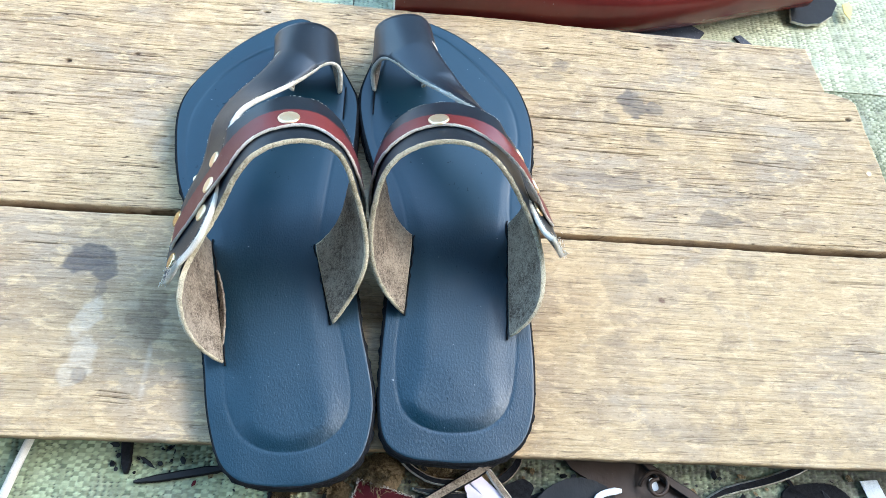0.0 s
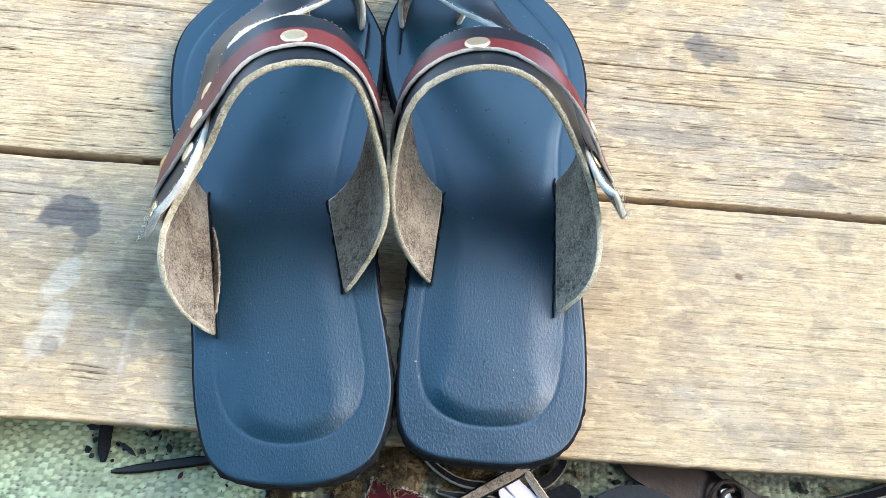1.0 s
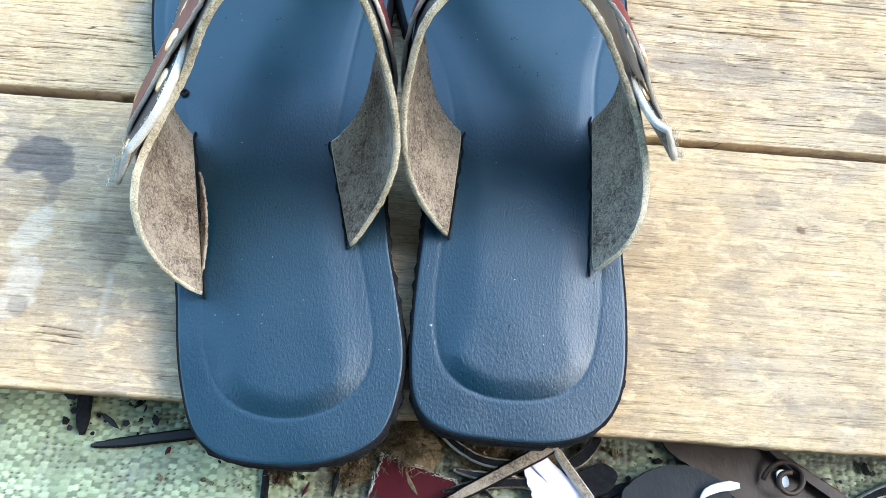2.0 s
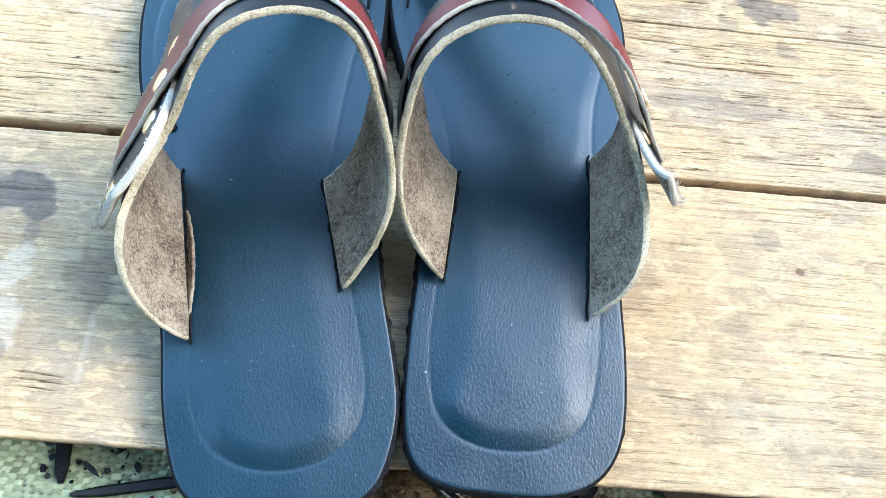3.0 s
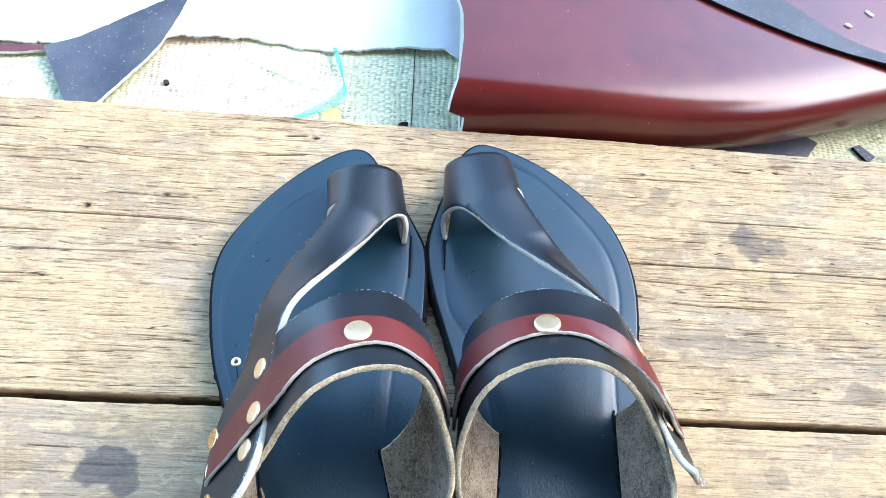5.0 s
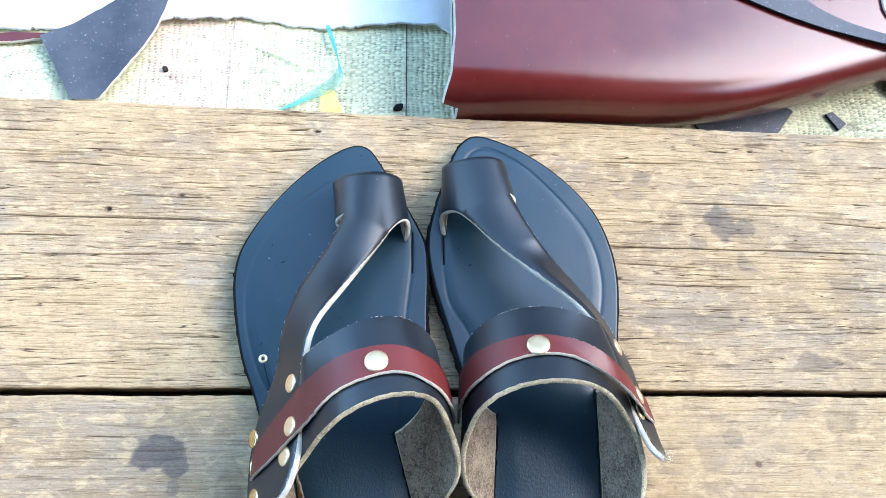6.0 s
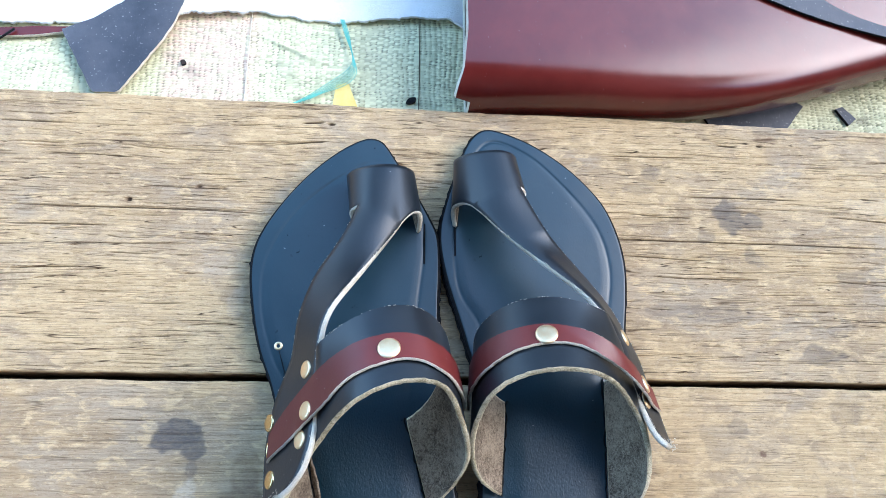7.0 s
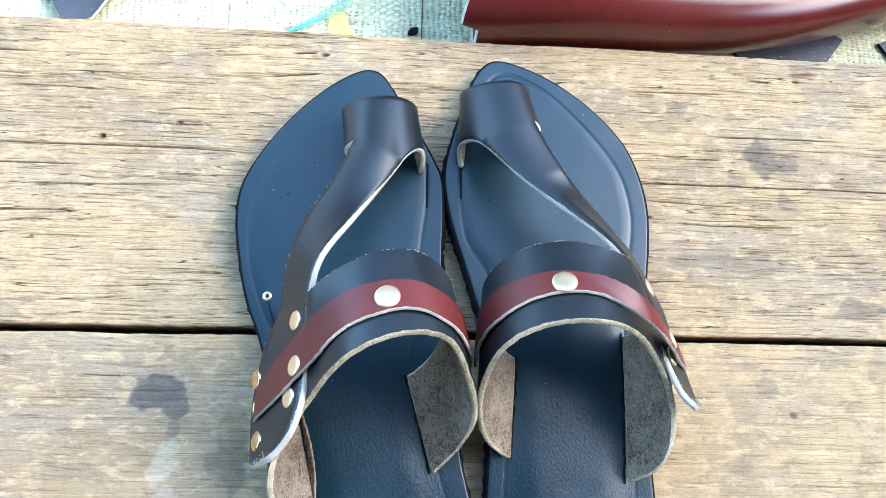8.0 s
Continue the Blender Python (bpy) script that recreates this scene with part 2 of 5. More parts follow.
def by_length(curve, count):
    run = np.r_[0, np.cumsum(np.linalg.norm(np.diff(curve, axis=0), axis=1))]
    at = np.linspace(0, run[-1], count)
    return np.stack([np.interp(at, run, curve[:, k]) for k in range(curve.shape[1])], -1)


def lofted(one, two, across, bulge=None):
    """A grid of points between two curves of equal length."""
    v = np.linspace(0, 1, across)[None, :, None]
    grid = one[:, None] * (1 - v) + two[:, None] * v
    if bulge is not None:
        grid = grid + bulge[:, None, None] * (4 * v * (1 - v)) * np.array([0, 0, 1.0])
    return grid


def grid_normals(grid, outward):
    along = np.gradient(grid, axis=0)
    over = np.gradient(grid, axis=1)
    n = np.cross(along, over)
    n /= np.maximum(np.linalg.norm(n, axis=-1, keepdims=True), 1e-9)
    middle = tuple(s // 2 for s in grid.shape[:2])
    return n if n[middle] @ np.asarray(outward) > 0 else -n


def strip_mesh(name, grid, thick, outward=(0, 0, 1), fray=0.00012, lift=0.0, joined=None, normals=None):
    """A strip of leather with thickness: slot 0 is the dressed face, 1 the flesh side, 2 the cut edge."""
    n = grid_normals(grid, outward) if normals is None else normals
    rows, cols = grid.shape[:2]
    rng = np.random.default_rng(rows * 31 + cols)
    wob = rng.normal(0, fray, (rows, 2, 3))
    top, low = grid + n * (lift + thick / 2), grid + n * (lift - thick / 2)
    for layer in (top, low):
        layer[:, 0] += wob[:, 0] * rng.uniform(0.3, 1, (rows, 1))
        layer[:, -1] += wob[:, 1] * rng.uniform(0.3, 1, (rows, 1))
    index = np.arange(rows * cols).reshape(rows, cols)
    faces, slots = [], []
    flip = np.cross(np.gradient(grid, axis=0), np.gradient(grid, axis=1))[rows // 2, cols // 2] @ n[rows // 2, cols // 2] < 0

    def quads(a, b, c, d, slot, turned):
        q = np.stack([a.ravel(), b.ravel(), c.ravel(), d.ravel()], -1)
        faces.extend((q[:, ::-1] if turned else q).tolist())
        slots.extend([slot] * len(q))

    quads(index[:-1, :-1], index[1:, :-1], index[1:, 1:], index[:-1, 1:], 0, flip)
    below = index + rows * cols
    quads(below[:-1, :-1], below[1:, :-1], below[1:, 1:], below[:-1, 1:], 1, not flip)
    # the cut edges have points of their own, so that they stay crisp
    loop = [(i, 0) for i in range(rows)] + [(rows - 1, j) for j in range(1, cols)] + [(i, cols - 1) for i in range(rows - 2, -1, -1)] + [(0, j) for j in range(cols - 2, 0, -1)]
    first = 2 * rows * cols
    edge = np.array([top[i, j] for i, j in loop] + [0.35 * top[i, j] + 0.65 * low[i, j] for i, j in loop] + [low[i, j] for i, j in loop])
    size = len(loop)
    middle = np.array([grid[min(max(i, 1), rows - 2), min(max(j, 1), cols - 2)] for i, j in loop])
    out = edge[size:2 * size] - middle
    edge[size:2 * size] += out / np.maximum(np.linalg.norm(out, axis=1, keepdims=True), 1e-9) * thick * 0.42
    ring = first + np.arange(size)
    follow = np.roll(ring, -1)
    kept = np.array([joined is None or not (joined(*one) and joined(*two)) for one, two in zip(loop, loop[1:] + loop[:1])])
    for step in (0, size):
        quads((ring + step)[kept], (ring + step + size)[kept], (follow + step + size)[kept], (follow + step)[kept], 2, flip)
    return smooth_mesh(name, np.concatenate([top.reshape(-1, 3), low.reshape(-1, 3), edge]), faces, slots), grid + n * (lift + thick / 2), n


def pushed_off(grid, surface, normals, least, most=None, rounds=3):
    """Moves a strip's points along a lower strip's normals, so that it lies on it and not in it; points beside the lower strip stay."""
    flat, flat_n = surface.reshape(-1, 3), normals.reshape(-1, 3)
    cols = surface.shape[1]
    move = np.zeros(grid.shape[:2])
    way = np.zeros_like(grid)
    for i in range(grid.shape[0]):
        gap = np.linalg.norm(grid[i][:, None] - flat[None], axis=-1)
        k = gap.argmin(1)
        s = ((grid[i] - flat[k]) * flat_n[k]).sum(-1)
        goal = np.maximum(s, least) if most is None else np.clip(s, least, most[i])
        inside = (k % cols > 0) & (k % cols < cols - 1) & (k >= cols) & (k < len(flat) - cols) & (gap.min(1) < 0.016)
        move[i] = np.where(inside, goal - s, 0.0)
        way[i] = flat_n[k]
    for _ in range(rounds):
        wide = np.pad(move, ((2, 2), (0, 0)), mode="edge")
        move = (wide[:-4] + 2 * wide[1:-3] + 3 * wide[2:-2] + 2 * wide[3:-1] + wide[4:]) / 9
    return grid + move[..., None] * way


def rivet_on(parent, surface, normals, target, material, label, radius=0.0041):
    """A domed cap rivet, set on the strip at the point nearest to the target (mm)."""
    gap = np.linalg.norm(surface - np.asarray(target) / 1000.0, axis=-1)
    i, j = np.unravel_index(gap.argmin(), gap.shape)
    place, n = Vector(surface[i, j]), Vector(normals[i, j])
    bm = bmesh.new()
    profile = [(0.0, 0.00075), (0.45, 0.00075), (0.8, 0.00072), (0.93, 0.00055), (0.99, 0.0002), (1.0, -0.0004)]
    rings = [[bm.verts.new((r * radius * math.cos(2 * math.pi * k / 24), r * radius * math.sin(2 * math.pi * k / 24), z)) for k in range(24)] for r, z in profile[1:]]
    tip = bm.verts.new((0, 0, profile[0][1]))
    for k in range(24):
        bm.faces.new((tip, rings[0][k], rings[0][(k + 1) % 24])).smooth = True
        for r1, r2 in zip(rings, rings[1:]):
            bm.faces.new((r1[k], r2[k], r2[(k + 1) % 24], r1[(k + 1) % 24])).smooth = True
    bm.transform(Matrix.Translation(place) @ n.to_track_quat("Z", "Y").to_matrix().to_4x4())
    return part("rivet", bm, material, parent, label)


def closed_outline(points, count):
    """A smooth closed outline through a pattern of points (mm)."""
    p = np.asarray(points, float) / 1000.0
    size = len(p)
    out = []
    for i in range(size):
        a, b, c, d = p[i - 1], p[i], p[(i + 1) % size], p[(i + 2) % size]
        for t in np.linspace(0, 1, 12, endpoint=False):
            out.append(0.5 * (2 * b + (c - a) * t + (2 * a - 5 * b + 4 * c - d) * t * t + (3 * b - a - 3 * c + d) * t ** 3))
    out = np.array(out)
    return by_length(np.r_[out, out[:1]], count + 1)[:-1]


# ---- the setting: packed earth, a woven sack spread on it, and two planks ----
def ground_sheet():
    rng = np.linspace(-1, 1, 41)
    xs = np.sign(rng) * np.abs(rng) ** 3 * 40
    grid = np.array([[(x, y, -0.034 + 0.004 * noise.noise(Vector((x * 3, y * 3, 0)))) for x in xs] for y in xs])
    index = np.arange(41 * 41).reshape(41, 41)
    faces = np.stack([index[:-1, :-1].ravel(), index[:-1, 1:].ravel(), index[1:, 1:].ravel(), index[1:, :-1].ravel()], -1).tolist()
    tagged(part("ground", smooth_mesh("ground", grid.reshape(-1, 3), faces), EARTH), "dark packed earth under the sack", "ground", "", "structure")


ground_sheet()


def unseen_wall(name, x0, x1, y0, y1, height, label):
    bm = bmesh.new()
    bmesh.ops.create_cube(bm, size=1.0, matrix=Matrix.Translation(((x0 + x1) / 2, (y0 + y1) / 2, height / 2 - 0.05)) @ Matrix.Diagonal((x1 - x0, y1 - y0, height, 1)))
    bmesh.ops.bevel(bm, geom=bm.edges[:], offset=0.01, segments=2, affect="EDGES")
    tagged(part(name, bm, PLASTER), label, "wall", "", "structure")


# unseen walls, added to block low sky; heights set by the light wanted
unseen_wall("wall_south", -2.0, 2.0, -1.40, -1.20, 2.3, "unseen plain wall added to block sky from the south")
unseen_wall("wall_north", -2.0, 2.0, 3.20, 3.40, 2.5, "unseen plain wall added to block low sky")
unseen_wall("wall_east", 2.0, 2.2, -1.40, 3.40, 1.2, "unseen plain wall added to block low sky")
unseen_wall("wall_west", -2.2, -2.0, -1.40, 3.40, 0.45, "unseen plain wall added to block low sky")


def unseen_ceiling(x0, x1, y0, y1, low, thick):
    bm = bmesh.new()
    bmesh.ops.create_cube(bm, size=1.0, matrix=Matrix.Translation(((x0 + x1) / 2, (y0 + y1) / 2, low + thick / 2)) @ Matrix.Diagonal((x1 - x0, y1 - y0, thick, 1)))
    bmesh.ops.bevel(bm, geom=bm.edges[:], offset=0.01, segments=2, affect="EDGES")
    tagged(part("ceiling", bm, PLASTER), "unseen plain ceiling added to block sky overhead and behind", "ceiling", "", "structure")


# unseen slab, added to darken overhead and southern reflections
unseen_ceiling(-2.1, 2.1, -1.4, 0.22, 2.252, 0.08)


def value_noise(xs, ys, cell_x, cell_y, seed):
    """Smooth random field on a grid, by bilinear steps of a coarse one."""
    rng = np.random.default_rng(seed)
    nx, ny = int((xs[-1] - xs[0]) / cell_x) + 3, int((ys[-1] - ys[0]) / cell_y) + 3
    coarse = rng.uniform(-1, 1, (ny, nx))
    fx, fy = (xs - xs[0]) / cell_x, (ys - ys[0]) / cell_y
    ix, iy = fx.astype(int), fy.astype(int)
    tx, ty = fx - ix, fy - iy
    tx, ty = (tx * tx * (3 - 2 * tx))[None], (ty * ty * (3 - 2 * ty))[:, None]
    c = coarse
    return (c[iy][:, ix] * (1 - tx) + c[iy][:, ix + 1] * tx) * (1 - ty) + (c[iy + 1][:, ix] * (1 - tx) + c[iy + 1][:, ix + 1] * tx) * ty


def plank(name, label, x0, x1, y_near, y_far, top, thick, cracks, stains, seed, fine_checks=260, right_end=None, wood=None, undercut=0.0, check_depth=1.0):
    """A weathered board with raised grain, checks, stains and worn edges. Edges are functions of x; stains: x, y, rx, ry (mm), strength, kind."""
    xs = np.arange(x0, x1 + 0.0006, 0.0012)
    count = int(round((y_far(0.0) - y_near(0.0)) / 0.0003)) + 1
    f = np.linspace(0, 1, count)
    near, far = np.array([y_near(x) for x in xs]), np.array([y_far(x) for x in xs])
    chip = value_noise(xs, np.array([0.0, 0.01]), 0.004, 0.01, seed + 5)[0] * 0.00022 + value_noise(xs, np.array([0.0, 0.01]), 0.03, 0.01, seed + 6)[0] * 0.0004
    X = np.repeat(xs[None], count, 0)
    Y = (near + chip)[None] * (1 - f[:, None]) + (far + chip[::-1])[None] * f[:, None]
    if right_end is not None:
        end = right_end(Y)
        X = x0 + (X - x0) * ((end - x0) / (x1 - x0))
    ys = np.linspace(near.mean(), far.mean(), count)
    Z = 0.00022 * value_noise(xs, ys, 0.03, 0.0011, seed) + 0.00030 * value_noise(xs, ys, 0.06, 0.0032, seed + 1) + 0.0004 * value_noise(xs, ys, 0.12, 0.05, seed + 2)
    wander = 0.0016 * value_noise(xs, ys, 0.06, 0.03, seed + 3) + 0.00025 * value_noise(xs, ys, 0.014, 0.02, seed + 4)
    rng = np.random.default_rng(seed)
    attributes = {k: np.zeros_like(X) for k in ("crack", "stain", "brown", "pale")}
    lines = [(cx0 / 1000, cy0 / 1000, cx1 / 1000, cy1 / 1000, w / 2300, 1.0) for cx0, cy0, cx1, cy1, w in cracks]
    for _ in range(fine_checks):
        cx, cy, length = rng.uniform(x0, x1), rng.uniform(near.mean(), far.mean()), rng.gamma(1.6, 0.009)
        lines.append((cx, cy, cx + length, cy + rng.normal(0, 0.0006), rng.uniform(0.00010, 0.00020), rng.uniform(0.3, 0.9) * check_depth))
    for cx0, cy0, cx1, cy1, w, deep in lines:
        i0, i1 = np.searchsorted(xs, (cx0, cx1))
        if i1 - i0 < 2:
            continue
        at = slice(max(i0, 0), min(i1, len(xs)))
        u = (xs[at] - cx0) / (cx1 - cx0)
        line = cy0 + (cy1 - cy0) * u
        j0, j1 = np.searchsorted(ys, (line.min() - 0.005, line.max() + 0.005))
        box = (slice(max(j0, 0), j1), at)
        taper = np.clip(np.minimum(u, 1 - u) * 6, 0, 1) ** 0.5
        d = np.abs(Y[box] + wander[box] - line[None]) / (w * (0.35 + 0.65 * taper[None]))
        hit = np.exp(-d ** 2) * taper[None] * deep
        attributes["crack"][box] = np.maximum(attributes["crack"][box], hit)
    rough_edge = value_noise(xs, ys, 0.004, 0.004, seed + 8) * 0.35 + value_noise(xs, ys, 0.011, 0.011, seed + 9) * 0.45
    for cx, cy, rx, ry, strength, kind in stains:
        r = np.hypot((X - cx / 1000) / (rx / 1000), (Y - cy / 1000) / (ry / 1000)) + rough_edge
        attributes[kind] = np.maximum(attributes[kind], strength * (np.clip((1.1 - r) / 0.25, 0, 1) * (0.6 if kind == 'pale' else 0.95) + (0.25 * np.exp(-((1.0 - r) / 0.09) ** 2) if kind == 'stain' else 0.0)))
    Z = Z - 0.0012 * attributes["crack"]
    edge = np.minimum(f, 1 - f)[:, None] * (far - near)[None]
    Z = Z - np.where(edge < 0.0009, (1 - edge / 0.0009) ** 2 * 0.0006, 0) + top
    grid = np.stack([X, Y, Z], -1)
    rows, cols = X.shape
    index = np.arange(rows * cols).reshape(rows, cols)
    faces = np.stack([index[:-1, :-1].ravel(), index[:-1, 1:].ravel(), index[1:, 1:].ravel(), index[1:, :-1].ravel()], -1)
    # sides and underside
    loop = np.r_[index[0], index[1:, -1], index[-1, -2::-1], index[-2:0:-1, 0]]
    verts = [grid.reshape(-1, 3)]
    at = rows * cols
    ring = loop
    rim = grid.reshape(-1, 3)[loop]
    sides = []
    for drop in (0.3, 0.7, 1.0):
        low = rim.copy()
        low[:, 2] = top - thick * drop
        low[:len(xs), 1] += undercut * max(0.0, drop - 0.3)
        verts.append(low)
        below = at + np.arange(len(loop))
        sides.append(np.stack([ring, below, np.roll(below, -1), np.roll(ring, -1)], -1))
        ring, at = below, at + len(loop)
    data = smooth_mesh(name, np.concatenate(verts), faces.tolist() + np.concatenate(sides).tolist() + [ring[::-1].tolist()])
    total = len(data.vertices)
    for key, field in attributes.items():
        layer = data.attributes.new(key, "FLOAT", "POINT")
        values = np.zeros(total, dtype=np.float32)
        values[:rows * cols] = field.ravel()
        if key == "brown":
            values[rows * cols:] = 0.8  # sawn sides browned to paint in shade of gap and plank edge
        layer.data.foreach_set("value", values)
    return tagged(part(name, data, wood or WOOD), label, "plank", "bench planks")


FAR_CRACKS = [(105, 84, 300, 82, 0.8), (-224, 94, -75, 93, 0.8), (-204, 126, -151, 125, 0.7), (-221, 83, -164, 83, 0.6), (-215, 58, -174, 58, 0.6), (168, 111, 243, 111, 0.7),
              (138, 135, 196, 136, 0.6), (-66, 137, -35, 139, 1.0), (-233, 146, -195, 146, 0.6), (256, 101, 302, 99, 0.6), (210, 146, 224, 146, 1.1), (-52, 150, -38, 151, 1.2),
              (128, 74, 180, 72, 0.5), (140, 62, 210, 61, 0.5), (-190, 72, -120, 72, 0.5), (-150, 108, -98, 107, 0.5), (150, 98, 172, 98, 0.6), (300, 96, 344, 99, 0.9), (250, 60, 300, 58, 0.5)]
FAR_STAINS = [(193, 99, 8, 10, 0.75, "stain"), (209, 96, 7, 4, 0.7, "stain"), (180, 86, 5, 4, 0.5, "stain"), (205, 74, 6, 6, 0.45, "stain"), (174, 40, 30, 5, 0.42, "stain"), (239, 16, 13, 5, 0.55, "stain"),
              (222, 150, 8, 1.6, 0.6, "brown"), (-155.5, 99, 2.6, 2.2, 0.7, "brown"), (-155.5, 99.6, 1.7, 1.2, 1.0, "crack"), (-118, 108, 2.2, 1.6, 0.6, "brown"), (-118, 108.5, 1.1, 0.7, 0.8, "crack"), (-140, 104, 1.8, 1.4, 0.35, "brown"), (-44, 151, 2.4, 1.4, 0.9, "crack"), (219, 146, 3, 1.2, 0.9, "crack"),
              (343, 99, 3.2, 2.2, 1.0, "crack"), (266, 62, 9, 5, 0.35, "stain"), (140, 115, 8, 3, 0.3, "stain"), (-100, 60, 12, 3, 0.3, "pale"), (-40, 120, 20, 6, 0.25, "pale"), (-90, 40, 4, 10, 0.3, "pale"),
              (284, 108, 18, 5, 0.3, "pale"), (150, 126, 5, 4, 0.45, "stain"), (250, 30, 7, 3, 0.3, "stain")]
NEAR_CRACKS = [(-98, -100, -78, -101, 0.35), (-96, -102.5, -76, -103.2, 0.35), (-94, -105, -79, -105.5, 0.3), (134, -92, 150, -92.5, 0.3), (190, -70, 212, -70.5, 0.25), (240, -30, 262, -30.5, 0.25), (-150, -22, -130, -22, 0.5), (300, -60, 340, -62, 0.5)]
NEAR_STAINS_AND_PATCHES = [(-113, -29, 11, 7, 1.0, "stain"), (-105, -36, 6, 6, 0.9, "stain"), (-105, -46, 3, 4, 0.5, "stain"), (-107, -61, 6, 10, 0.8, "pale"), (-106, -79, 7, 10, 0.75, "pale"), (-109, -92, 5, 7, 0.7, "pale"),
               # (-75, -58): long brown patch beside the left sandal
               (-105, -92, 2.5, 4, 0.5, "stain"), (-75, -58, 8, 18, 0.6, "brown"), (-86, -63, 6, 5, 0.55, "brown"), (197, -37, 1.7, 1.5, 0.95, "brown"), (185, -24, 5, 5, 0.45, "stain"), (172, -30, 9, 9, 0.25, "stain"),
               (165, -62, 6, 3, 0.3, "stain"), (240, -80, 10, 4, 0.3, "stain"), (252, -12, 12, 9, 0.22, "stain"), (-74, -86, 1.2, 14, 0.5, "pale"), (-150, -70, 14, 8, 0.25, "stain"), (200, -110, 25, 5, 0.25, "stain"),
               (245, -50, 1.0, 14, 0.3, "pale"), (150, -48, 2, 2, 0.5, "stain"), (-135, -100, 12, 5, 0.2, "stain")]


def notch(y):
    """The broken right end of the far plank."""
    return np.interp(y, [0.0, 0.04, 0.088, 0.112, 0.117, 0.121, 0.14, 0.165], [0.362, 0.357, 0.352, 0.351, 0.347, 0.331, 0.329, 0.325])


plank("wooden_plank", "weathered wooden plank with long checks and a broken end", -0.30, 0.352, lambda x: 0.0021 - 0.001 * x, lambda x: 0.1635 - 0.0145 * x, 0.0, 0.026, FAR_CRACKS, FAR_STAINS, 11, 1700, notch, WOOD)
plank("wooden_plank", "weathered wooden plank with dark and white stains", -0.30, 0.44, lambda x: -0.1225 - 0.008 * x, lambda x: -0.0018 - 0.001 * x, -0.0004, 0.025, NEAR_CRACKS, NEAR_STAINS_AND_PATCHES, 29, 520, None, SMOOTH_WOOD, 0.012, 0.55)


def sack_height(x, y):
    along = np.clip(((x + 0.100) * 0.91 - (y - 0.229) * 0.41) / 0.052, 0, 1)
    off = (x + 0.100) * 0.41 + (y - 0.229) * 0.91
    crease = 0.0022 * np.exp(-(off / 0.0016) ** 2) * np.sin(np.pi * along)
    return crease + -0.0262 + 0.0035 * np.sin(x * 31 + 1.3 * np.sin(y * 40)) * np.cos(y * 27 + 0.6) * np.clip((y - 0.19) * 12, 0.15, 1)


def sack_patch(name, x0, x1, y0, y1, seed, wide=0.0042, tall=0.0026, base=0.66, split=0.0, soil_shade=0.0, gap=0.42, sunk=0.0):
    """Woven tapes, over and under, as relief; tone varies tape by tape, and the corners between tapes are open."""
    xs, ys = np.arange(x0, x1, wide / 4.5), np.arange(y0, y1, tall / 3.4)
    X, Y = np.meshgrid(xs, ys)
    rng = np.random.default_rng(seed)
    skew_x = X + 0.0022 * value_noise(xs, ys, 0.05, 0.05, seed + 1) + 0.0011 * value_noise(xs, ys, 0.009, 0.009, seed + 11) + 0.03 * Y
    skew_y = Y + 0.0022 * value_noise(xs, ys, 0.05, 0.05, seed + 2) + 0.0009 * value_noise(xs, ys, 0.009, 0.009, seed + 12)
    i, j = np.floor(skew_x / wide).astype(int), np.floor(skew_y / tall).astype(int)
    fx, fy = np.abs(skew_x / wide - i - 0.5) * 2, np.abs(skew_y / tall - j - 0.5) * 2
    over = (i + j) % 2
    along, acr = np.where(over == 0, fx, fy), np.where(over == 0, fy, fx)
    Z = sack_height(X, Y) + 0.00035 * (1 - along ** 2) - 0.0003 * acr ** 4
    pick = rng.uniform(0, 1, (6, 4001))
    tone = base + split * (over - 0.5) + np.where(over == 0, pick[0][j % 4001], pick[1][i % 4001]) * 0.36 - 0.18 + 0.24 * (pick[2][(i * 7 + j * 13) % 4001] - 0.5)
    tone = tone - 0.30 * np.clip((X - 0.24) / 0.08, 0, 1)  # tone falls by 0.30 from x = 0.24 to 0.32
    hole = np.clip((fx * fy - gap) / 0.3, 0, 1) * np.clip(pick[3][(i * 17 + j * 5) % 4001] * 2.0 - 0.9, 0, 1)
    Z = Z - 0.0007 * hole - sunk
    pink = np.clip((0.034 - np.abs(X + 0.128)) / 0.008, 0, 1) * np.clip((0.255 - Y) / 0.01, 0, 1) * (Y > 0.1) * (0.22 + 0.22 * (pick[4][(i * 3 + j * 29) % 4001] > 0.5))
    dirt = np.clip(value_noise(xs, ys, 0.018, 0.018, seed + 3) * 0.6 + value_noise(xs, ys, 0.006, 0.006, seed + 4) * 0.5 - 0.45, 0, 1) * 1.1
    # front dirt is deepened to paint in shade by the plank and offcuts
    litter_shade = np.clip((X + 0.01) / 0.03, 0, 1) * (Y < 0)
    dirt = np.clip(dirt + (Y < 0) * (soil_shade + 0.25 * value_noise(xs, ys, 0.02, 0.012, seed + 16)) + litter_shade * (0.7 + 0.6 * value_noise(xs, ys, 0.014, 0.014, seed + 6)), 0, 0.9)
    dirt = np.maximum(dirt, (Y < 0) * np.clip(1.2 - np.hypot((X - 0.047) / 0.016, (Y + 0.126) / 0.012) + 0.4 * value_noise(xs, ys, 0.005, 0.005, seed + 7), 0, 0.95))
    rows, cols = X.shape
    index = np.arange(rows * cols).reshape(rows, cols)
    faces = np.stack([index[:-1, :-1].ravel(), index[:-1, 1:].ravel(), index[1:, 1:].ravel(), index[1:, :-1].ravel()], -1)
    data = smooth_mesh(name, np.stack([X, Y, Z], -1).reshape(-1, 3), faces.tolist())
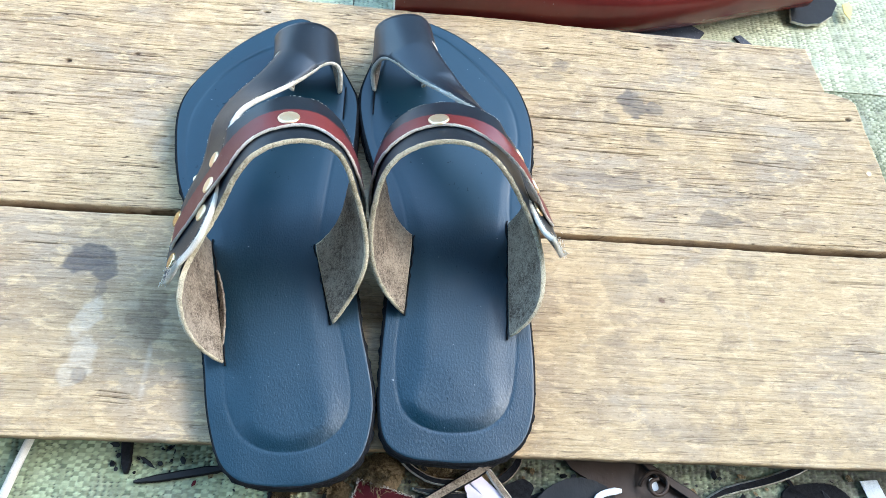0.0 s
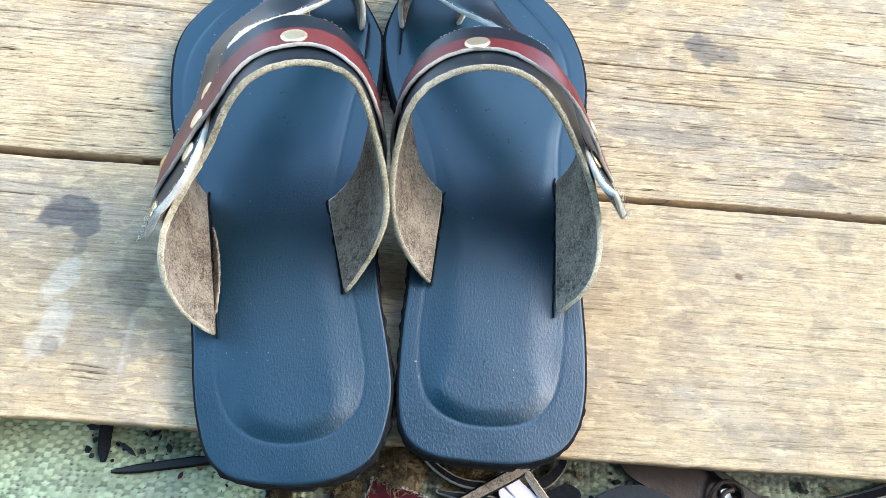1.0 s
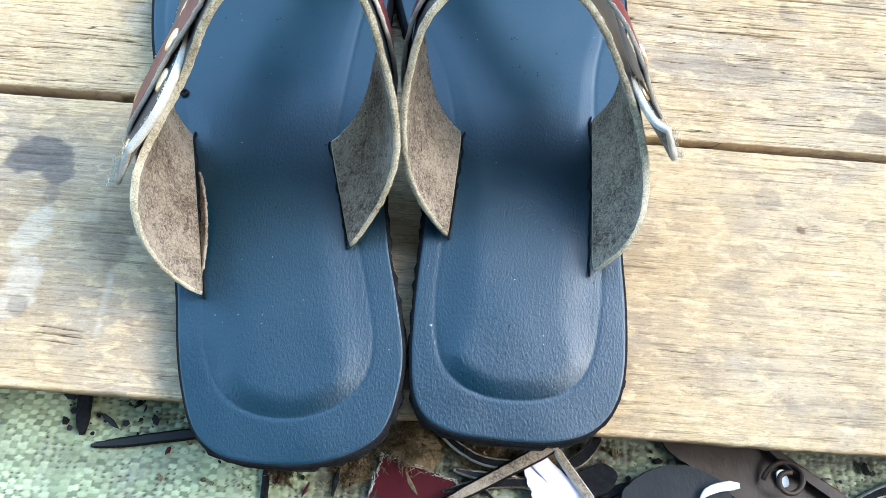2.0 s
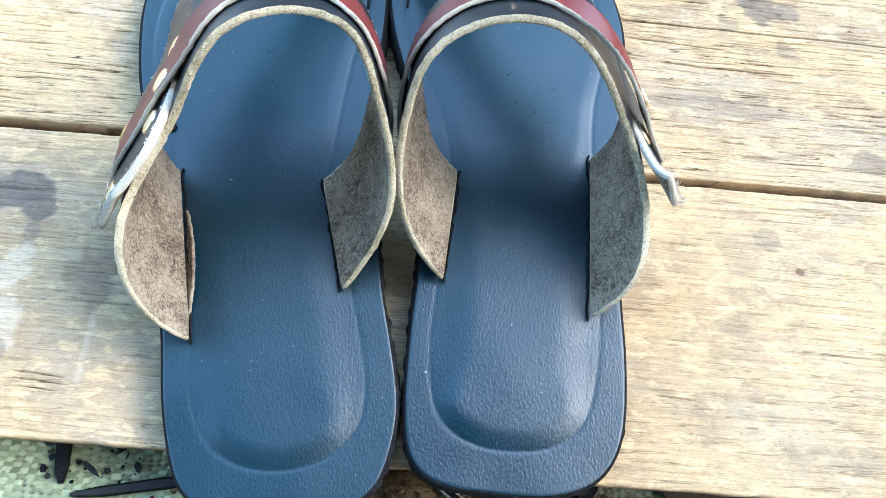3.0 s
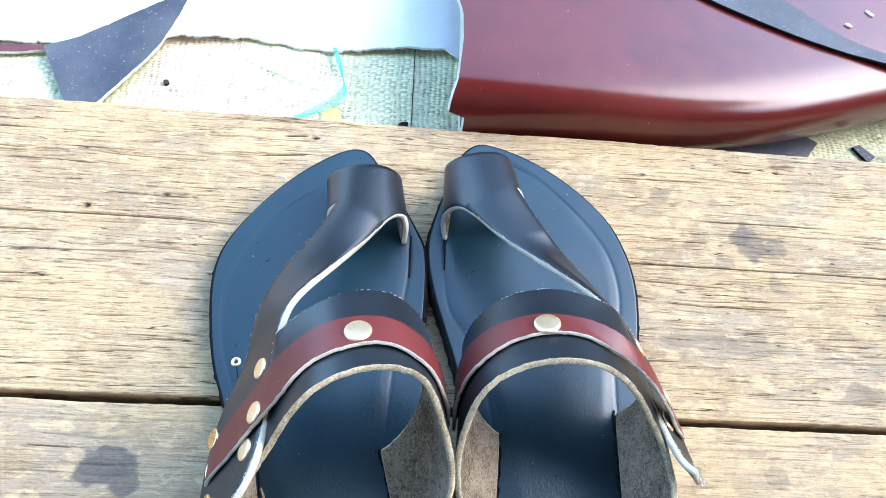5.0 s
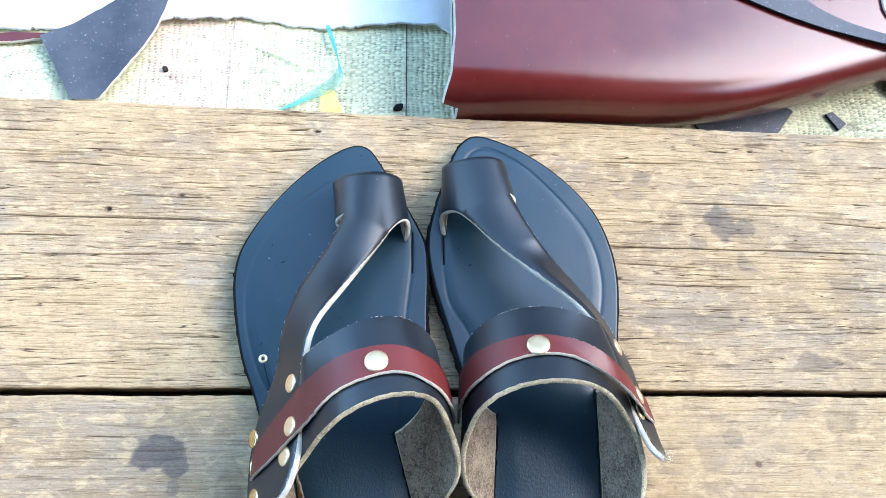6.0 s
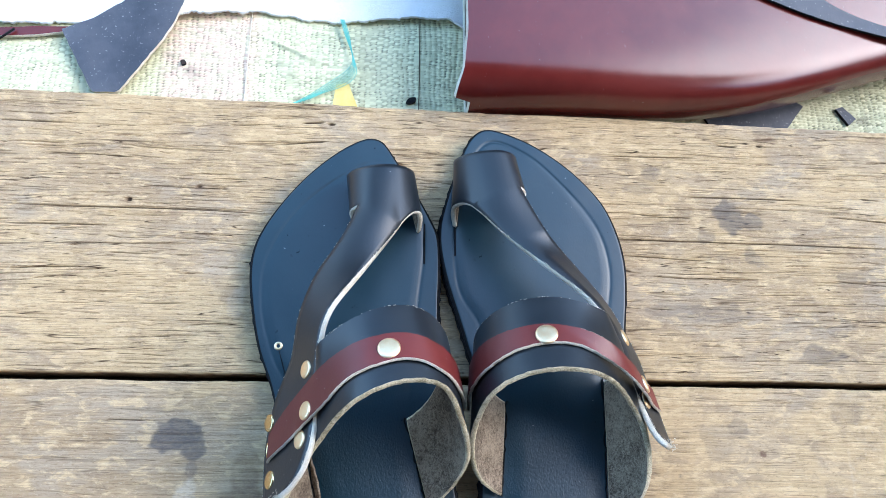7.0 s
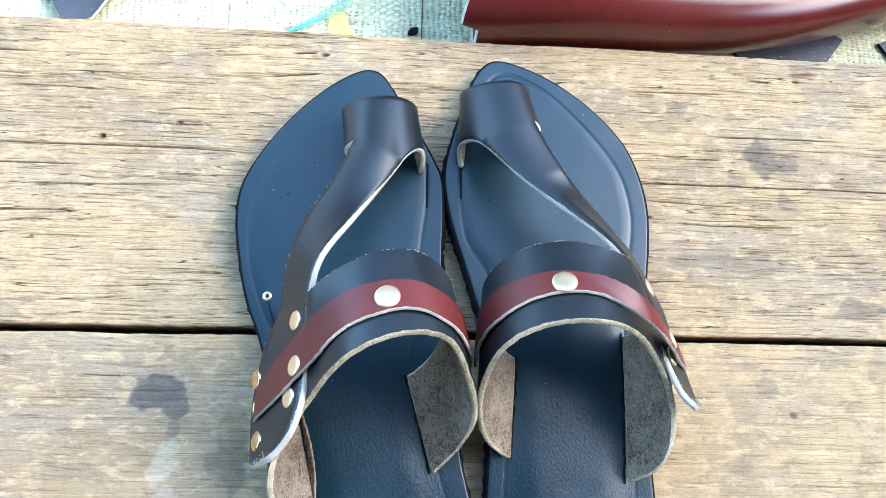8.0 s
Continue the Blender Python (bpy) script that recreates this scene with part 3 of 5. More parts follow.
    for key, field in (("tone", tone), ("pink", pink), ("dirt", dirt), ("hole", hole)):
        data.attributes.new(key, "FLOAT", "POINT").data.foreach_set("value", np.clip(field, 0, 1).astype(np.float32).ravel())
    return data


sack = thing("woven_sack", (0.0, 0.2, -0.026), "pale green woven plastic sack spread on the earth", "sack", "", "stuff")
# base tone paints in light: far patch raised for glare, front lowered for shade
part("woven_tape", sack_patch("woven_tape", -0.34, 0.48, 0.145, 0.40, 3, 0.0036, 0.0020, 0.80, 0.18, 0.0, 0.32), SACK, sack)
part("woven_tape", sack_patch("woven_tape", -0.24, 0.44, -0.215, -0.105, 8, 0.0033, 0.0019, 0.56, 0.30, 0.34, 0.26), GREEN_SACK, sack)
part("woven_tape", sack_patch("woven_tape", 0.30, 0.48, -0.105, 0.1525, 15, 0.0030, 0.0021, 0.50, 0.16, 0.0, 0.30, 0.0007), SACK, sack)


# ---- the folded hide behind the planks, and what lies on and round it ----
HIDE_PROFILE = [(0, 330, -19), (0, 260, -21), (0, 205, -22), (0, 180, -20), (0, 169, -15), (0, 165, -8), (0, 164.5, 2), (0, 164.5, 12), (0, 166.5, 21), (0, 172, 27), (0, 182, 30), (0, 200, 32), (0, 235, 34.5), (0, 270, 37), (0, 320, 39), (0, 420, 41)]


def hide_rows():
    profile = by_length(spline(HIDE_PROFILE, 200), 120)
    rows = []
    for u in np.linspace(0, 1, 100):
        row = profile.copy()
        row[:, 0] = 0.032 + 0.315 * u
        row[:, 2] = -0.021 + (row[:, 2] + 0.021) * (1 - 0.30 * u)
        row[:, 1] += 0.34 * 0.035 * math.log1p(math.exp((row[0, 0] - 0.205) / 0.035)) + 0.0012 * math.sin(u * 9)
        s = np.linspace(0, 1, 120)
        edge = np.interp(row[:, 1], [0.150, 0.160, 0.175, 0.200, 0.220, 0.235, 0.250, 0.270, 0.300], [0.025, 0.027, 0.033, 0.035, 0.0345, 0.030, 0.028, 0.033, 0.036]) - 0.032
        row[:, 0] += (1 - u) ** 2 * np.where(s > 0.42, edge, 0.006)
        row[:, 2] += 0.0005 * np.sin(u * 5 + row[:, 1] * 12) * np.clip((s - 0.5) * 6, 0, 1)
        rows.append(row)
    return np.array(rows)


HIDE = hide_rows()
hide = thing("folded_hide", (0.2, 0.24, -0.021), "folded sheet of glossy maroon leather behind the planks", "leather")
part("sheet", strip_mesh("sheet", HIDE, 0.0026, (0, -0.7, 0.7), 0.0003)[0], [MAROON, SUEDE, RAW], hide)


def on_hide(x, y):
    top = HIDE[:, 60:].reshape(-1, 3)
    away = np.hypot(top[:, 0] - x, top[:, 1] - y)
    near = np.argpartition(away, 6)[:6]
    return float(np.average(top[near, 2], weights=1 / (away[near] + 0.0005))) + 0.0015


def on_sack(x, y):
    return float(sack_height(np.float64(x), np.float64(y))) + 0.0004


def flat_piece(name, outline, height, thick, materials, label, category, smooth_outline=False, curl=0.0, seed=1, group="", lift=0.0):
    """A cut piece of sheet lying on something: face, underside and cut edge, a little buckled. Outline in mm."""
    p = closed_outline(outline, 90) if smooth_outline else by_length(np.r_[np.asarray(outline, float), np.asarray(outline[:1], float)] / 1000.0, 91)[:-1]
    rng = np.random.default_rng(seed)
    p = p + rng.normal(0, 0.00018, p.shape) * min(1.0, float(np.ptp(p, axis=0).max()) / 0.04)
    centre = p.mean(0)
    levels = [1.0, 0.96, 0.85, 0.65, 0.4, 0.15]
    top = []
    for s in levels:
        q = centre + (p - centre) * s
        z = np.array([height(*v) for v in q]) + lift + thick + curl * (np.linalg.norm(q - centre, axis=1) / 0.03) ** 2
        z += np.array([noise.noise(Vector((v[0] * 60, v[1] * 60, seed))) for v in q]) * 0.0008 * min(1.0, float(np.ptp(p, axis=0).max()) / 0.03)
        top.append(np.c_[q, z])
    low = top[0].copy()
    low[:, 2] -= thick
    rings = [low] + [top[0].copy()] + top
    verts = np.concatenate(rings + [np.array([[*centre, np.mean(top[-1][:, 2])]])])
    faces, slots = [], []
    size = len(p)
    turn = np.cross(p[1] - p[0], centre - p[0]) < 0
    for k in list(range(1)) + list(range(2, len(rings) - 1)):
        for m in range(size):
            f = [k * size + m, k * size + (m + 1) % size, (k + 1) * size + (m + 1) % size, (k + 1) * size + m]
            faces.append(f[::-1] if turn else f)
            slots.append(1 if k == 0 else 0)
    last = (len(rings) - 1) * size
    for m in range(size):
        f = [last + m, last + (m + 1) % size, len(verts) - 1]
        faces.append(f[::-1] if turn else f)
        slots.append(0)
    return tagged(part(name, smooth_mesh(name, verts, faces, slots), materials), label, category, group)


def ribbon_piece(name, line, width, height, thick, materials, label, category, lift=0.0, arch=0.0, seed=1, group="", tilt=0.0):
    """A narrow strip along a line (mm), lying on something."""
    c = by_length(spline([(x, y, 0) for x, y in line], 120), 60)
    side = np.gradient(c[:, :2], axis=0)
    side = np.stack([-side[:, 1], side[:, 0]], -1) / np.linalg.norm(side, axis=1, keepdims=True)
    z = np.array([height(*v[:2]) for v in c]) + lift + thick / 2 + arch * np.sin(np.linspace(0, np.pi, 60))
    c[:, 2] = z
    wide = width / 2 * np.interp(np.linspace(0, 1, 60), [0, 0.25, 0.8, 1], [0.25, 0.8, 1, 0.5])[:, None]
    a, b = c.copy(), c.copy()
    a[:, :2] += side * wide
    b[:, :2] -= side * wide
    a[:, 2] += tilt * wide[:, 0]
    b[:, 2] -= tilt * wide[:, 0] * 0.2
    mesh, _, _ = strip_mesh(name, lofted(a, b, 4), thick, (0, 0, 1), 0.00006)
    return tagged(part(name, mesh, materials), label, category, group)


def cord(name, line, radius, material, label, category, group="", parent=None):
    """A thread or thin rod through points (mm, with height)."""
    c = spline(line, 60)
    ring = 8
    along = np.gradient(c, axis=0)
    along /= np.linalg.norm(along, axis=1, keepdims=True)
    side = np.cross(along, (0.13, 0.21, 0.97))
    side /= np.linalg.norm(side, axis=1, keepdims=True)
    up = np.cross(side, along)
    verts = np.concatenate([c[:, None] + radius * (side[:, None] * np.cos(a) + up[:, None] * np.sin(a)) for a in [np.linspace(0, 2 * np.pi, ring, endpoint=False)[None, :, None]]]).reshape(-1, 3)
    index = np.arange(60 * ring).reshape(60, ring)
    faces = np.stack([index[:-1].ravel(), index[1:].ravel(), np.roll(index, -1, 1)[1:].ravel(), np.roll(index, -1, 1)[:-1].ravel()], -1).tolist()
    faces += [index[0].tolist(), index[-1][::-1].tolist()]
    made = part(name, smooth_mesh(name, verts, faces), material, parent)
    return made if parent else tagged(made, label, category, group)


# white felt sheet with a torn edge
def torn_sheet():
    xs = np.linspace(-0.42, 0.042, 300)
    rng = np.random.default_rng(5)
    edge = np.interp(xs, [-0.42, -0.26, -0.20, -0.154, -0.10, -0.046, 0.0, 0.028, 0.042], [0.222, 0.228, 0.232, 0.2365, 0.2435, 0.2395, 0.2435, 0.2425, 0.236]) + rng.normal(0, 0.0003, 300) + 0.0006 * np.sin(xs * 300) + np.where(rng.uniform(0, 1, 300) > 0.94, 0.0016, 0.0)
    rows = []
    for v in np.linspace(0, 1, 40):
        y = edge + (0.48 - edge) * v
        z = np.array([on_sack(x, yy) for x, yy in zip(xs, y)]) + 0.0035 + 0.002 * np.sin(xs * 40 + y * 30) + 0.003 * v
        z -= np.clip((xs - 0.025) / 0.017, 0, 1) ** 2 * 0.004
        rows.append(np.stack([xs, y, z], -1))
    mesh, _, _ = strip_mesh("felt_sheet", np.array(rows).transpose(1, 0, 2), 0.0018, (0, 0, 1), 0.0002)
    tagged(part("felt_sheet", mesh, [CLOTH, CLOTH, CLOTH]), "thick white felt sheet with a torn edge on the sack", "felt sheet")


torn_sheet()
flat_piece("leather_scrap", [(-221, 221), (-202, 230), (-141, 281), (-145, 252), (-151, 228), (-160, 211), (-180, 177), (-195, 176)], on_sack, 0.0022, [CHARCOAL, RAW], "charcoal leather offcut, three-cornered, on the sack", "leather scrap", lift=0.006, seed=2)
ribbon_piece("leather_strip", [(-320, 218), (-280, 219.5), (-250, 221), (-219, 224)], 0.0065, on_sack, 0.002, [MAROON, SUEDE, RAW], "narrow maroon leather strip along the felt", "leather strip", lift=0.002)
CRESCENT_LOW = [(128, 262), (137, 268), (148, 268), (162, 261), (186, 248), (210, 238), (245, 225), (281, 217), (310, 211), (345, 207)]
CRESCENT_TOP = [(129, 264), (138, 271), (164, 267), (200, 264), (230, 259), (242, 250), (262, 234), (282, 226), (307, 219), (345, 212)]


def crescent():
    one, two = (by_length(spline([(x, y, 0) for x, y in side], 200), 70) for side in (CRESCENT_LOW, CRESCENT_TOP))
    grid = lofted(one, two, 7)
    grid[..., 2] = [[on_hide(x, y) + 0.0016 for x, y, _ in row] for row in grid]
    mesh, _, _ = strip_mesh("leather_strip", grid, 0.0015, (0, 0, 1), 0.00004)
    tagged(part("leather_strip", mesh, [CHARCOAL, SUEDE, SOLE]), "tapered charcoal leather strip lying on the folded hide", "leather strip")


crescent()
flat_piece("leather_chip", [(272, 245), (275, 243), (276.5, 244), (274, 246)], on_hide, 0.0008, [CLOTH, CLOTH], "tiny white chip on the hide", "leather chip", True, seed=31)
flat_piece("leather_chip", [(289, 258), (292, 255), (294, 255.5), (291, 258.5)], on_hide, 0.0008, [CLOTH, CLOTH], "tiny white chip on the hide", "leather chip", True, seed=32)
flat_piece("leather_scrap", [(190, 186), (197, 179), (203, 170), (252, 167), (254, 171), (268, 189), (250, 200), (200, 200)], on_sack, 0.002, [CHARCOAL, SOLE], "charcoal leather offcut under the hide", "leather scrap", seed=4)
flat_piece("leather_snippet", [(291, 188), (296, 190), (304, 181), (298, 176)], on_sack, 0.0022, [CHARCOAL, SOLE], "tiny grey leather snippet with a black cut side", "leather snippet", seed=5)
for shift, sway in enumerate((-2.2, -1.2, -0.4, 0.5, 1.3, 2.4)):
    cord("thread", [(-44 + 0.5 * sway, 240, -22), (-40 + 0.9 * sway, 228, -22.5), (-36 - 0.6 * sway, 214, -22.5 + 0.2 * shift), (-33 + 1.5 * sway, 201 - sway, -22.5), (-46 + sway, 191 - 1.6 * sway, -22.8 + 0.2 * shift), (-58 + 2 * sway, 184 + 0.8 * sway, -22.8), (-70 + 3 * sway, 177 + 1.2 * sway, -23.2)], 0.00024, TEAL, "frayed teal plastic thread on the sack", "thread", "frayed teal threads")
flat_piece("plastic_scrap", [(-46, 193), (-38, 194), (-31, 176), (-48, 173)], on_sack, 0.0006, [YELLOW, YELLOW], "small torn yellow plastic scrap", "plastic scrap", seed=6)
cord("thread", [(-290, 196, -23), (-275, 203, -22), (-262, 212, -22), (-252, 222, -21)], 0.0007, SOLE, "black waxed thread on the sack", "thread")
flat_piece("leather_snippet", [(-146.6, 205.5), (-144, 206), (-143.2, 203.5), (-145.6, 202.5)], on_sack, 0.0016, [TAN, SOLE], "crumb of brown leather on the sack", "leather snippet", True, seed=7)
flat_piece("leather_snippet", [(0, 181), (2, 184), (6, 184.5), (5.5, 181.5), (2, 180)], on_sack, 0.002, [SOLE, SOLE], "crumb of black leather on the sack", "leather snippet", True, seed=8)
flat_piece("felt_scrap", [(315, 274), (311, 256), (311, 240), (318, 231), (345, 228), (370, 250), (350, 290)], on_hide, 0.0012, [GREY_FELT, GREY_FELT], "white felt offcut beside the hide", "felt scrap", True, seed=9)
cord("seam", [(-104, 172, -25.6), (-104, 190, -25.2), (-104, 212, -24.8), (-104, 245, -24.5)], 0.00035, RAW, "", "", "", sack)
cord("seam", [(8, 172, -25.5), (8.5, 190, -25.2), (8, 212, -24.8), (8, 245, -24.5)], 0.0003, EARTH, "", "", "", sack)
ribbon_piece("leather_strip", [(-173, 287), (-160, 283), (-145, 283), (-119, 289)], 0.0016, on_sack, 0.0012, [SOLE, SOLE, SOLE], "thin black leather thong curved on the felt", "leather strip", lift=0.0095)

flat_piece("nail_head", [(343.5, 57), (345, 58.5), (346.5, 57), (345, 55.5)], lambda x, y: 0.0, 0.0006, [STEEL, STEEL], "pale nail head driven into the plank", "nail", True, seed=40)

flat_piece("leather_scrap", [(338, 206), (348, 203), (360, 205), (372, 214), (380, 228), (372, 246), (345, 246)], on_sack, 0.0022, [SOOT, RAW], "crumpled black leather at the end of the hide", "leather scrap", False, seed=41, lift=0.003)
flat_piece("plastic_scrap", [(383, 226), (389, 229), (390, 222), (385, 210), (382, 217)], on_sack, 0.0006, [YELLOW, YELLOW], "torn yellow plastic scrap beside the hide", "plastic scrap", seed=42, lift=0.006)

# offcuts swept in front of the planks
FRONT = "offcuts on the sack"
maroon_square = flat_piece("leather_scrap", [(34, -134), (63, -142.5), (68, -166), (26, -164)], on_sack, 0.0022, [DARK_RED, RAW], "square maroon leather offcut on the sack", "leather scrap", seed=12, group=FRONT, lift=0.001)
ribbon_piece("leather_strip", [(-76, -138), (-62, -136), (-48, -132.5), (-34, -130.5)], 0.0030, on_sack, 0.002, [SOOT, SOLE, SOLE], "thin black leather strip under the plank edge", "leather strip", lift=0.001, group=FRONT)
ribbon_piece("leather_strip", [(-81, -134), (-82, -128), (-83, -123), (-83.5, -116)], 0.0045, on_sack, 0.002, [SOLE, SOLE, SOLE], "short pointed black leather strip", "leather strip", lift=0.001, group=FRONT)
ribbon_piece("leather_strip", [(50, -114), (54, -124), (64, -131), (74, -136), (90, -134)], 0.0024, on_sack, 0.002, [SOLE, SUEDE, RAW], "curled thin leather strip with pale edge", "leather strip", lift=0.004, group=FRONT)
ribbon_piece("leather_strip", [(54, -152), (70, -144), (86, -134), (104, -124)], 0.0042, on_sack, 0.002, [SUEDE, SUEDE, SOLE], "grey suede strip crossing the offcuts", "leather strip", lift=0.006, group=FRONT)
ribbon_piece("leather_strip", [(97, -124), (101, -131), (107, -138), (116, -150)], 0.0026, on_sack, 0.002, [SUEDE, SUEDE, RAW], "thin pale leather strip among offcuts", "leather strip", lift=0.006, group=FRONT)
ribbon_piece("leather_strip", [(62, -138), (78, -141), (92, -140), (106, -144)], 0.003, on_sack, 0.002, [SOOT, SUEDE, RAW], "dark leather strip among offcuts", "leather strip", lift=0.002, group=FRONT)
flat_piece("paper_strip", [(86, -131), (91, -127), (102, -136), (122, -152), (96, -160)], on_sack, 0.0006, [PAPER, PAPER], "lilac printed paper strip among offcuts", "paper", seed=13, group=FRONT, lift=0.005)
flat_piece("leather_scrap", [(108, -137), (118, -132), (124, -136), (119, -143), (110, -144)], on_sack, 0.002, [SOLE, SOLE], "small black leather crescent", "leather scrap", True, seed=14, group=FRONT, lift=0.002)
flat_piece("leather_scrap", [(124, -146), (130, -137), (143, -131), (158, -133), (166, -140), (168, -152), (150, -168), (128, -164)], on_sack, 0.003, [SOOT, SOLE], "rounded charcoal leather offcut", "leather scrap", True, seed=15, group=FRONT, lift=0.0045)
flat_piece("leather_scrap", [(136, -116), (180, -118), (197, -131), (218, -147), (206, -166), (182, -166), (170, -142), (158, -134), (146, -127)], on_sack, 0.002, [TAN, SOLE], "creased brown leather offcut under the plank", "leather scrap", seed=16, group=FRONT, lift=0.002)
ribbon_piece("leather_strip", [(180, -120), (188, -126), (198, -133), (214, -142)], 0.004, on_sack, 0.002, [TAN, SUEDE, SOLE], "stitched brown leather strip", "leather strip", lift=0.006, group=FRONT)
cord("leather_coil", [(180, -134, -20), (183, -127, -18), (192, -126, -17), (196, -133, -17), (190, -140, -17), (183, -137, -16), (184, -131, -15), (189, -131, -15)], 0.0010, TAN, "curled rusty-brown leather coil", "leather coil", FRONT)
ribbon_piece("leather_strip", [(214, -142), (224, -136), (240, -132), (256, -129), (280, -120)], 0.0036, on_sack, 0.002, [SOLE, SUEDE, RAW], "long black leather strip beside the plank", "leather strip", lift=0.002, group=FRONT)
flat_piece("leather_scrap", [(262, -134), (276, -130), (292, -131), (300, -142), (280, -152), (262, -146)], on_sack, 0.002, [SOLE, SOLE], "crumpled black leather offcut", "leather scrap", True, seed=18, group=FRONT)
flat_piece("paper_strip", [(306, -128), (316, -127), (322, -146), (312, -148)], on_sack, 0.0006, [CLOTH, CLOTH], "scrap of white paper on the sack", "paper", seed=19, group=FRONT, lift=0.002)
ribbon_piece("paper_strip", [(154, -143), (155, -139.5), (161, -137.5), (169, -137)], 0.0032, on_sack, 0.0006, [CLOTH, CLOTH, CLOTH], "curled sliver of white paper", "paper", lift=0.009, group=FRONT)
flat_piece("paper_chip", [(186, -131), (189, -130), (190.5, -135), (187.5, -136)], on_sack, 0.0008, [CLOTH, CLOTH], "bright paper chip inside the leather coil", "paper", True, seed=33, group=FRONT, lift=0.005)
flat_piece("ink_mark", [(100.5, -147.5), (104, -146), (106, -148), (103.5, -150)], on_sack, 0.0002, [RED, RED], "small red printed mark on the paper strip", "print", True, seed=34, group=FRONT, lift=0.0065)


def fibre_clump(name, cx, cy, rx, ry, tall, seed, label):
    """A low mound of dirt with short fibres standing out of it."""
    rng = np.random.default_rng(seed)
    verts, faces = [], []
    rings, size = 12, 40
    for i in range(rings):
        r = i / (rings - 1)
        for k in range(size):
            a = 2 * math.pi * k / size
            reach = r * (1 + 0.22 * noise.noise(Vector((math.cos(a) * 1.7, math.sin(a) * 1.7, seed))))
            x, y = cx + rx * reach * math.cos(a), cy + ry * reach * math.sin(a)
            z = on_sack(x, y) - 0.0008 + tall * (1 - r ** 2.2) + 0.0022 * noise.noise(Vector((x * 260, y * 260, seed))) * (1 - r ** 4)
            verts.append((x, y, z))
    for i in range(rings - 1):
        for k in range(size):
            faces.append((i * size + k, (i + 1) * size + k, (i + 1) * size + (k + 1) % size, i * size + (k + 1) % size))
    for _ in range(420):
        x, y, z = verts[rng.integers(0, len(verts))]
        way = np.array([rng.normal(0, 1), rng.normal(-0.5, 1), rng.uniform(0.1, 0.8)])
        way *= rng.uniform(0.0015, 0.005) / np.linalg.norm(way)
        side = np.cross(way, (0, 0, 1.0))
        side *= 0.00022 / max(np.linalg.norm(side), 1e-9)
        at, base = np.array((x, y, z)), len(verts)
        verts += [tuple(at - side), tuple(at + side), tuple(at + way * 0.6 + (0, 0, 0.0003)), tuple(at + way), tuple(at - (0, 0, 0.0003))]
        faces += [(base, base + 1, base + 2), (base + 1, base + 3, base + 2), (base, base + 2, base + 3), (base + 4, base + 1, base), (base + 4, base + 3, base + 1)]
    return tagged(part(name, smooth_mesh(name, verts, faces), FIBRE), label, "debris", FRONT, "stuff")


fibre_clump("fibre_clump", 0.043, -0.131, 0.015, 0.011, 0.006, 3, "clump of brown hide fibres and dirt")
# added dark mound, standing in for black shadow between the offcuts
fibre_clump("fibre_clump", 0.082, -0.131, 0.022, 0.009, 0.003, 5, "dark fibre mat added in place of shadow under the offcuts")
fibre_clump("fibre_clump", -0.004, -0.139, 0.008, 0.005, 0.002, 7, "small clump of brown fibres on the sack")
fibre_clump("fibre_clump", 0.022, -0.140, 0.008, 0.007, 0.003, 9, "small clump of dark dirt on the sack")
ribbon_piece("leather_strip", [(58, -146), (74, -140), (92, -142), (110, -139)], 0.0030, on_sack, 0.0016, [SOLE, SUEDE, SUEDE], "dark leather strip with a pale edge among offcuts", "leather strip", lift=0.003, group=FRONT)
ribbon_piece("leather_strip", [(118, -118), (117, -124), (112, -131), (104, -134)], 0.0040, on_sack, 0.0016, [SOLE, SOLE, SUEDE], "curved black leather strip from under the plank", "leather strip", lift=0.003, group=FRONT)
ribbon_piece("leather_strip", [(16, -150), (17, -142), (19, -136), (24, -131)], 0.0016, on_sack, 0.0012, [SOLE, SOLE, SOLE], "thin black leather lace curved on the sack", "leather strip", lift=0.001, group=FRONT)
ribbon_piece("leather_strip", [(-10, -139), (-9.5, -146), (-9, -153), (-9, -160)], 0.0022, on_sack, 0.0012, [SOLE, SOLE, SOLE], "short black lace end below the heel", "leather strip", lift=0.001, group=FRONT)


def crumbs(name, count, x0, x1, y0, y1, largest, seed, materials, label):
    """Tiny trimmings strewn on the sack: flat chips and slivers, each a little tilted."""
    rng = np.random.default_rng(seed)
    verts, faces, slots = [], [], []
    for _ in range(count):
        x, y = rng.uniform(x0, x1), rng.uniform(y0, y1)
        size, turn = rng.uniform(0.25, 1.0) ** 2 * largest, rng.uniform(0, math.pi)
        long = rng.choice((1.0, 1.6, 4.0), p=(0.5, 0.3, 0.2))
        z, first = on_sack(x, y), len(verts)
        tilt = rng.normal(0, 0.25, 2)
        corners = [(1.0, 0.1), (0.4, 0.8), (-0.6, 0.7), (-1.0, -0.2), (-0.2, -0.9), (0.7, -0.6)]
        for lift in (0.0, 0.0006):
            for a, b in corners:
                u, v = a * size * long * rng.uniform(0.8, 1.2), b * size * rng.uniform(0.7, 1.2)
                px, py = u * math.cos(turn) - v * math.sin(turn), u * math.sin(turn) + v * math.cos(turn)
                verts.append((x + px, y + py, z + 0.0004 + lift + abs(px * tilt[0]) + abs(py * tilt[1])))
        faces += [tuple(range(first + 5, first - 1, -1)), tuple(range(first + 6, first + 12))]
        faces += [(first + k, first + (k + 1) % 6, first + 6 + (k + 1) % 6, first + 6 + k) for k in range(6)]
        slots += [int(rng.integers(0, len(materials)))] * 8
    return tagged(part(name, smooth_mesh(name, verts, faces, slots, False), materials), label, "debris", FRONT, "stuff")


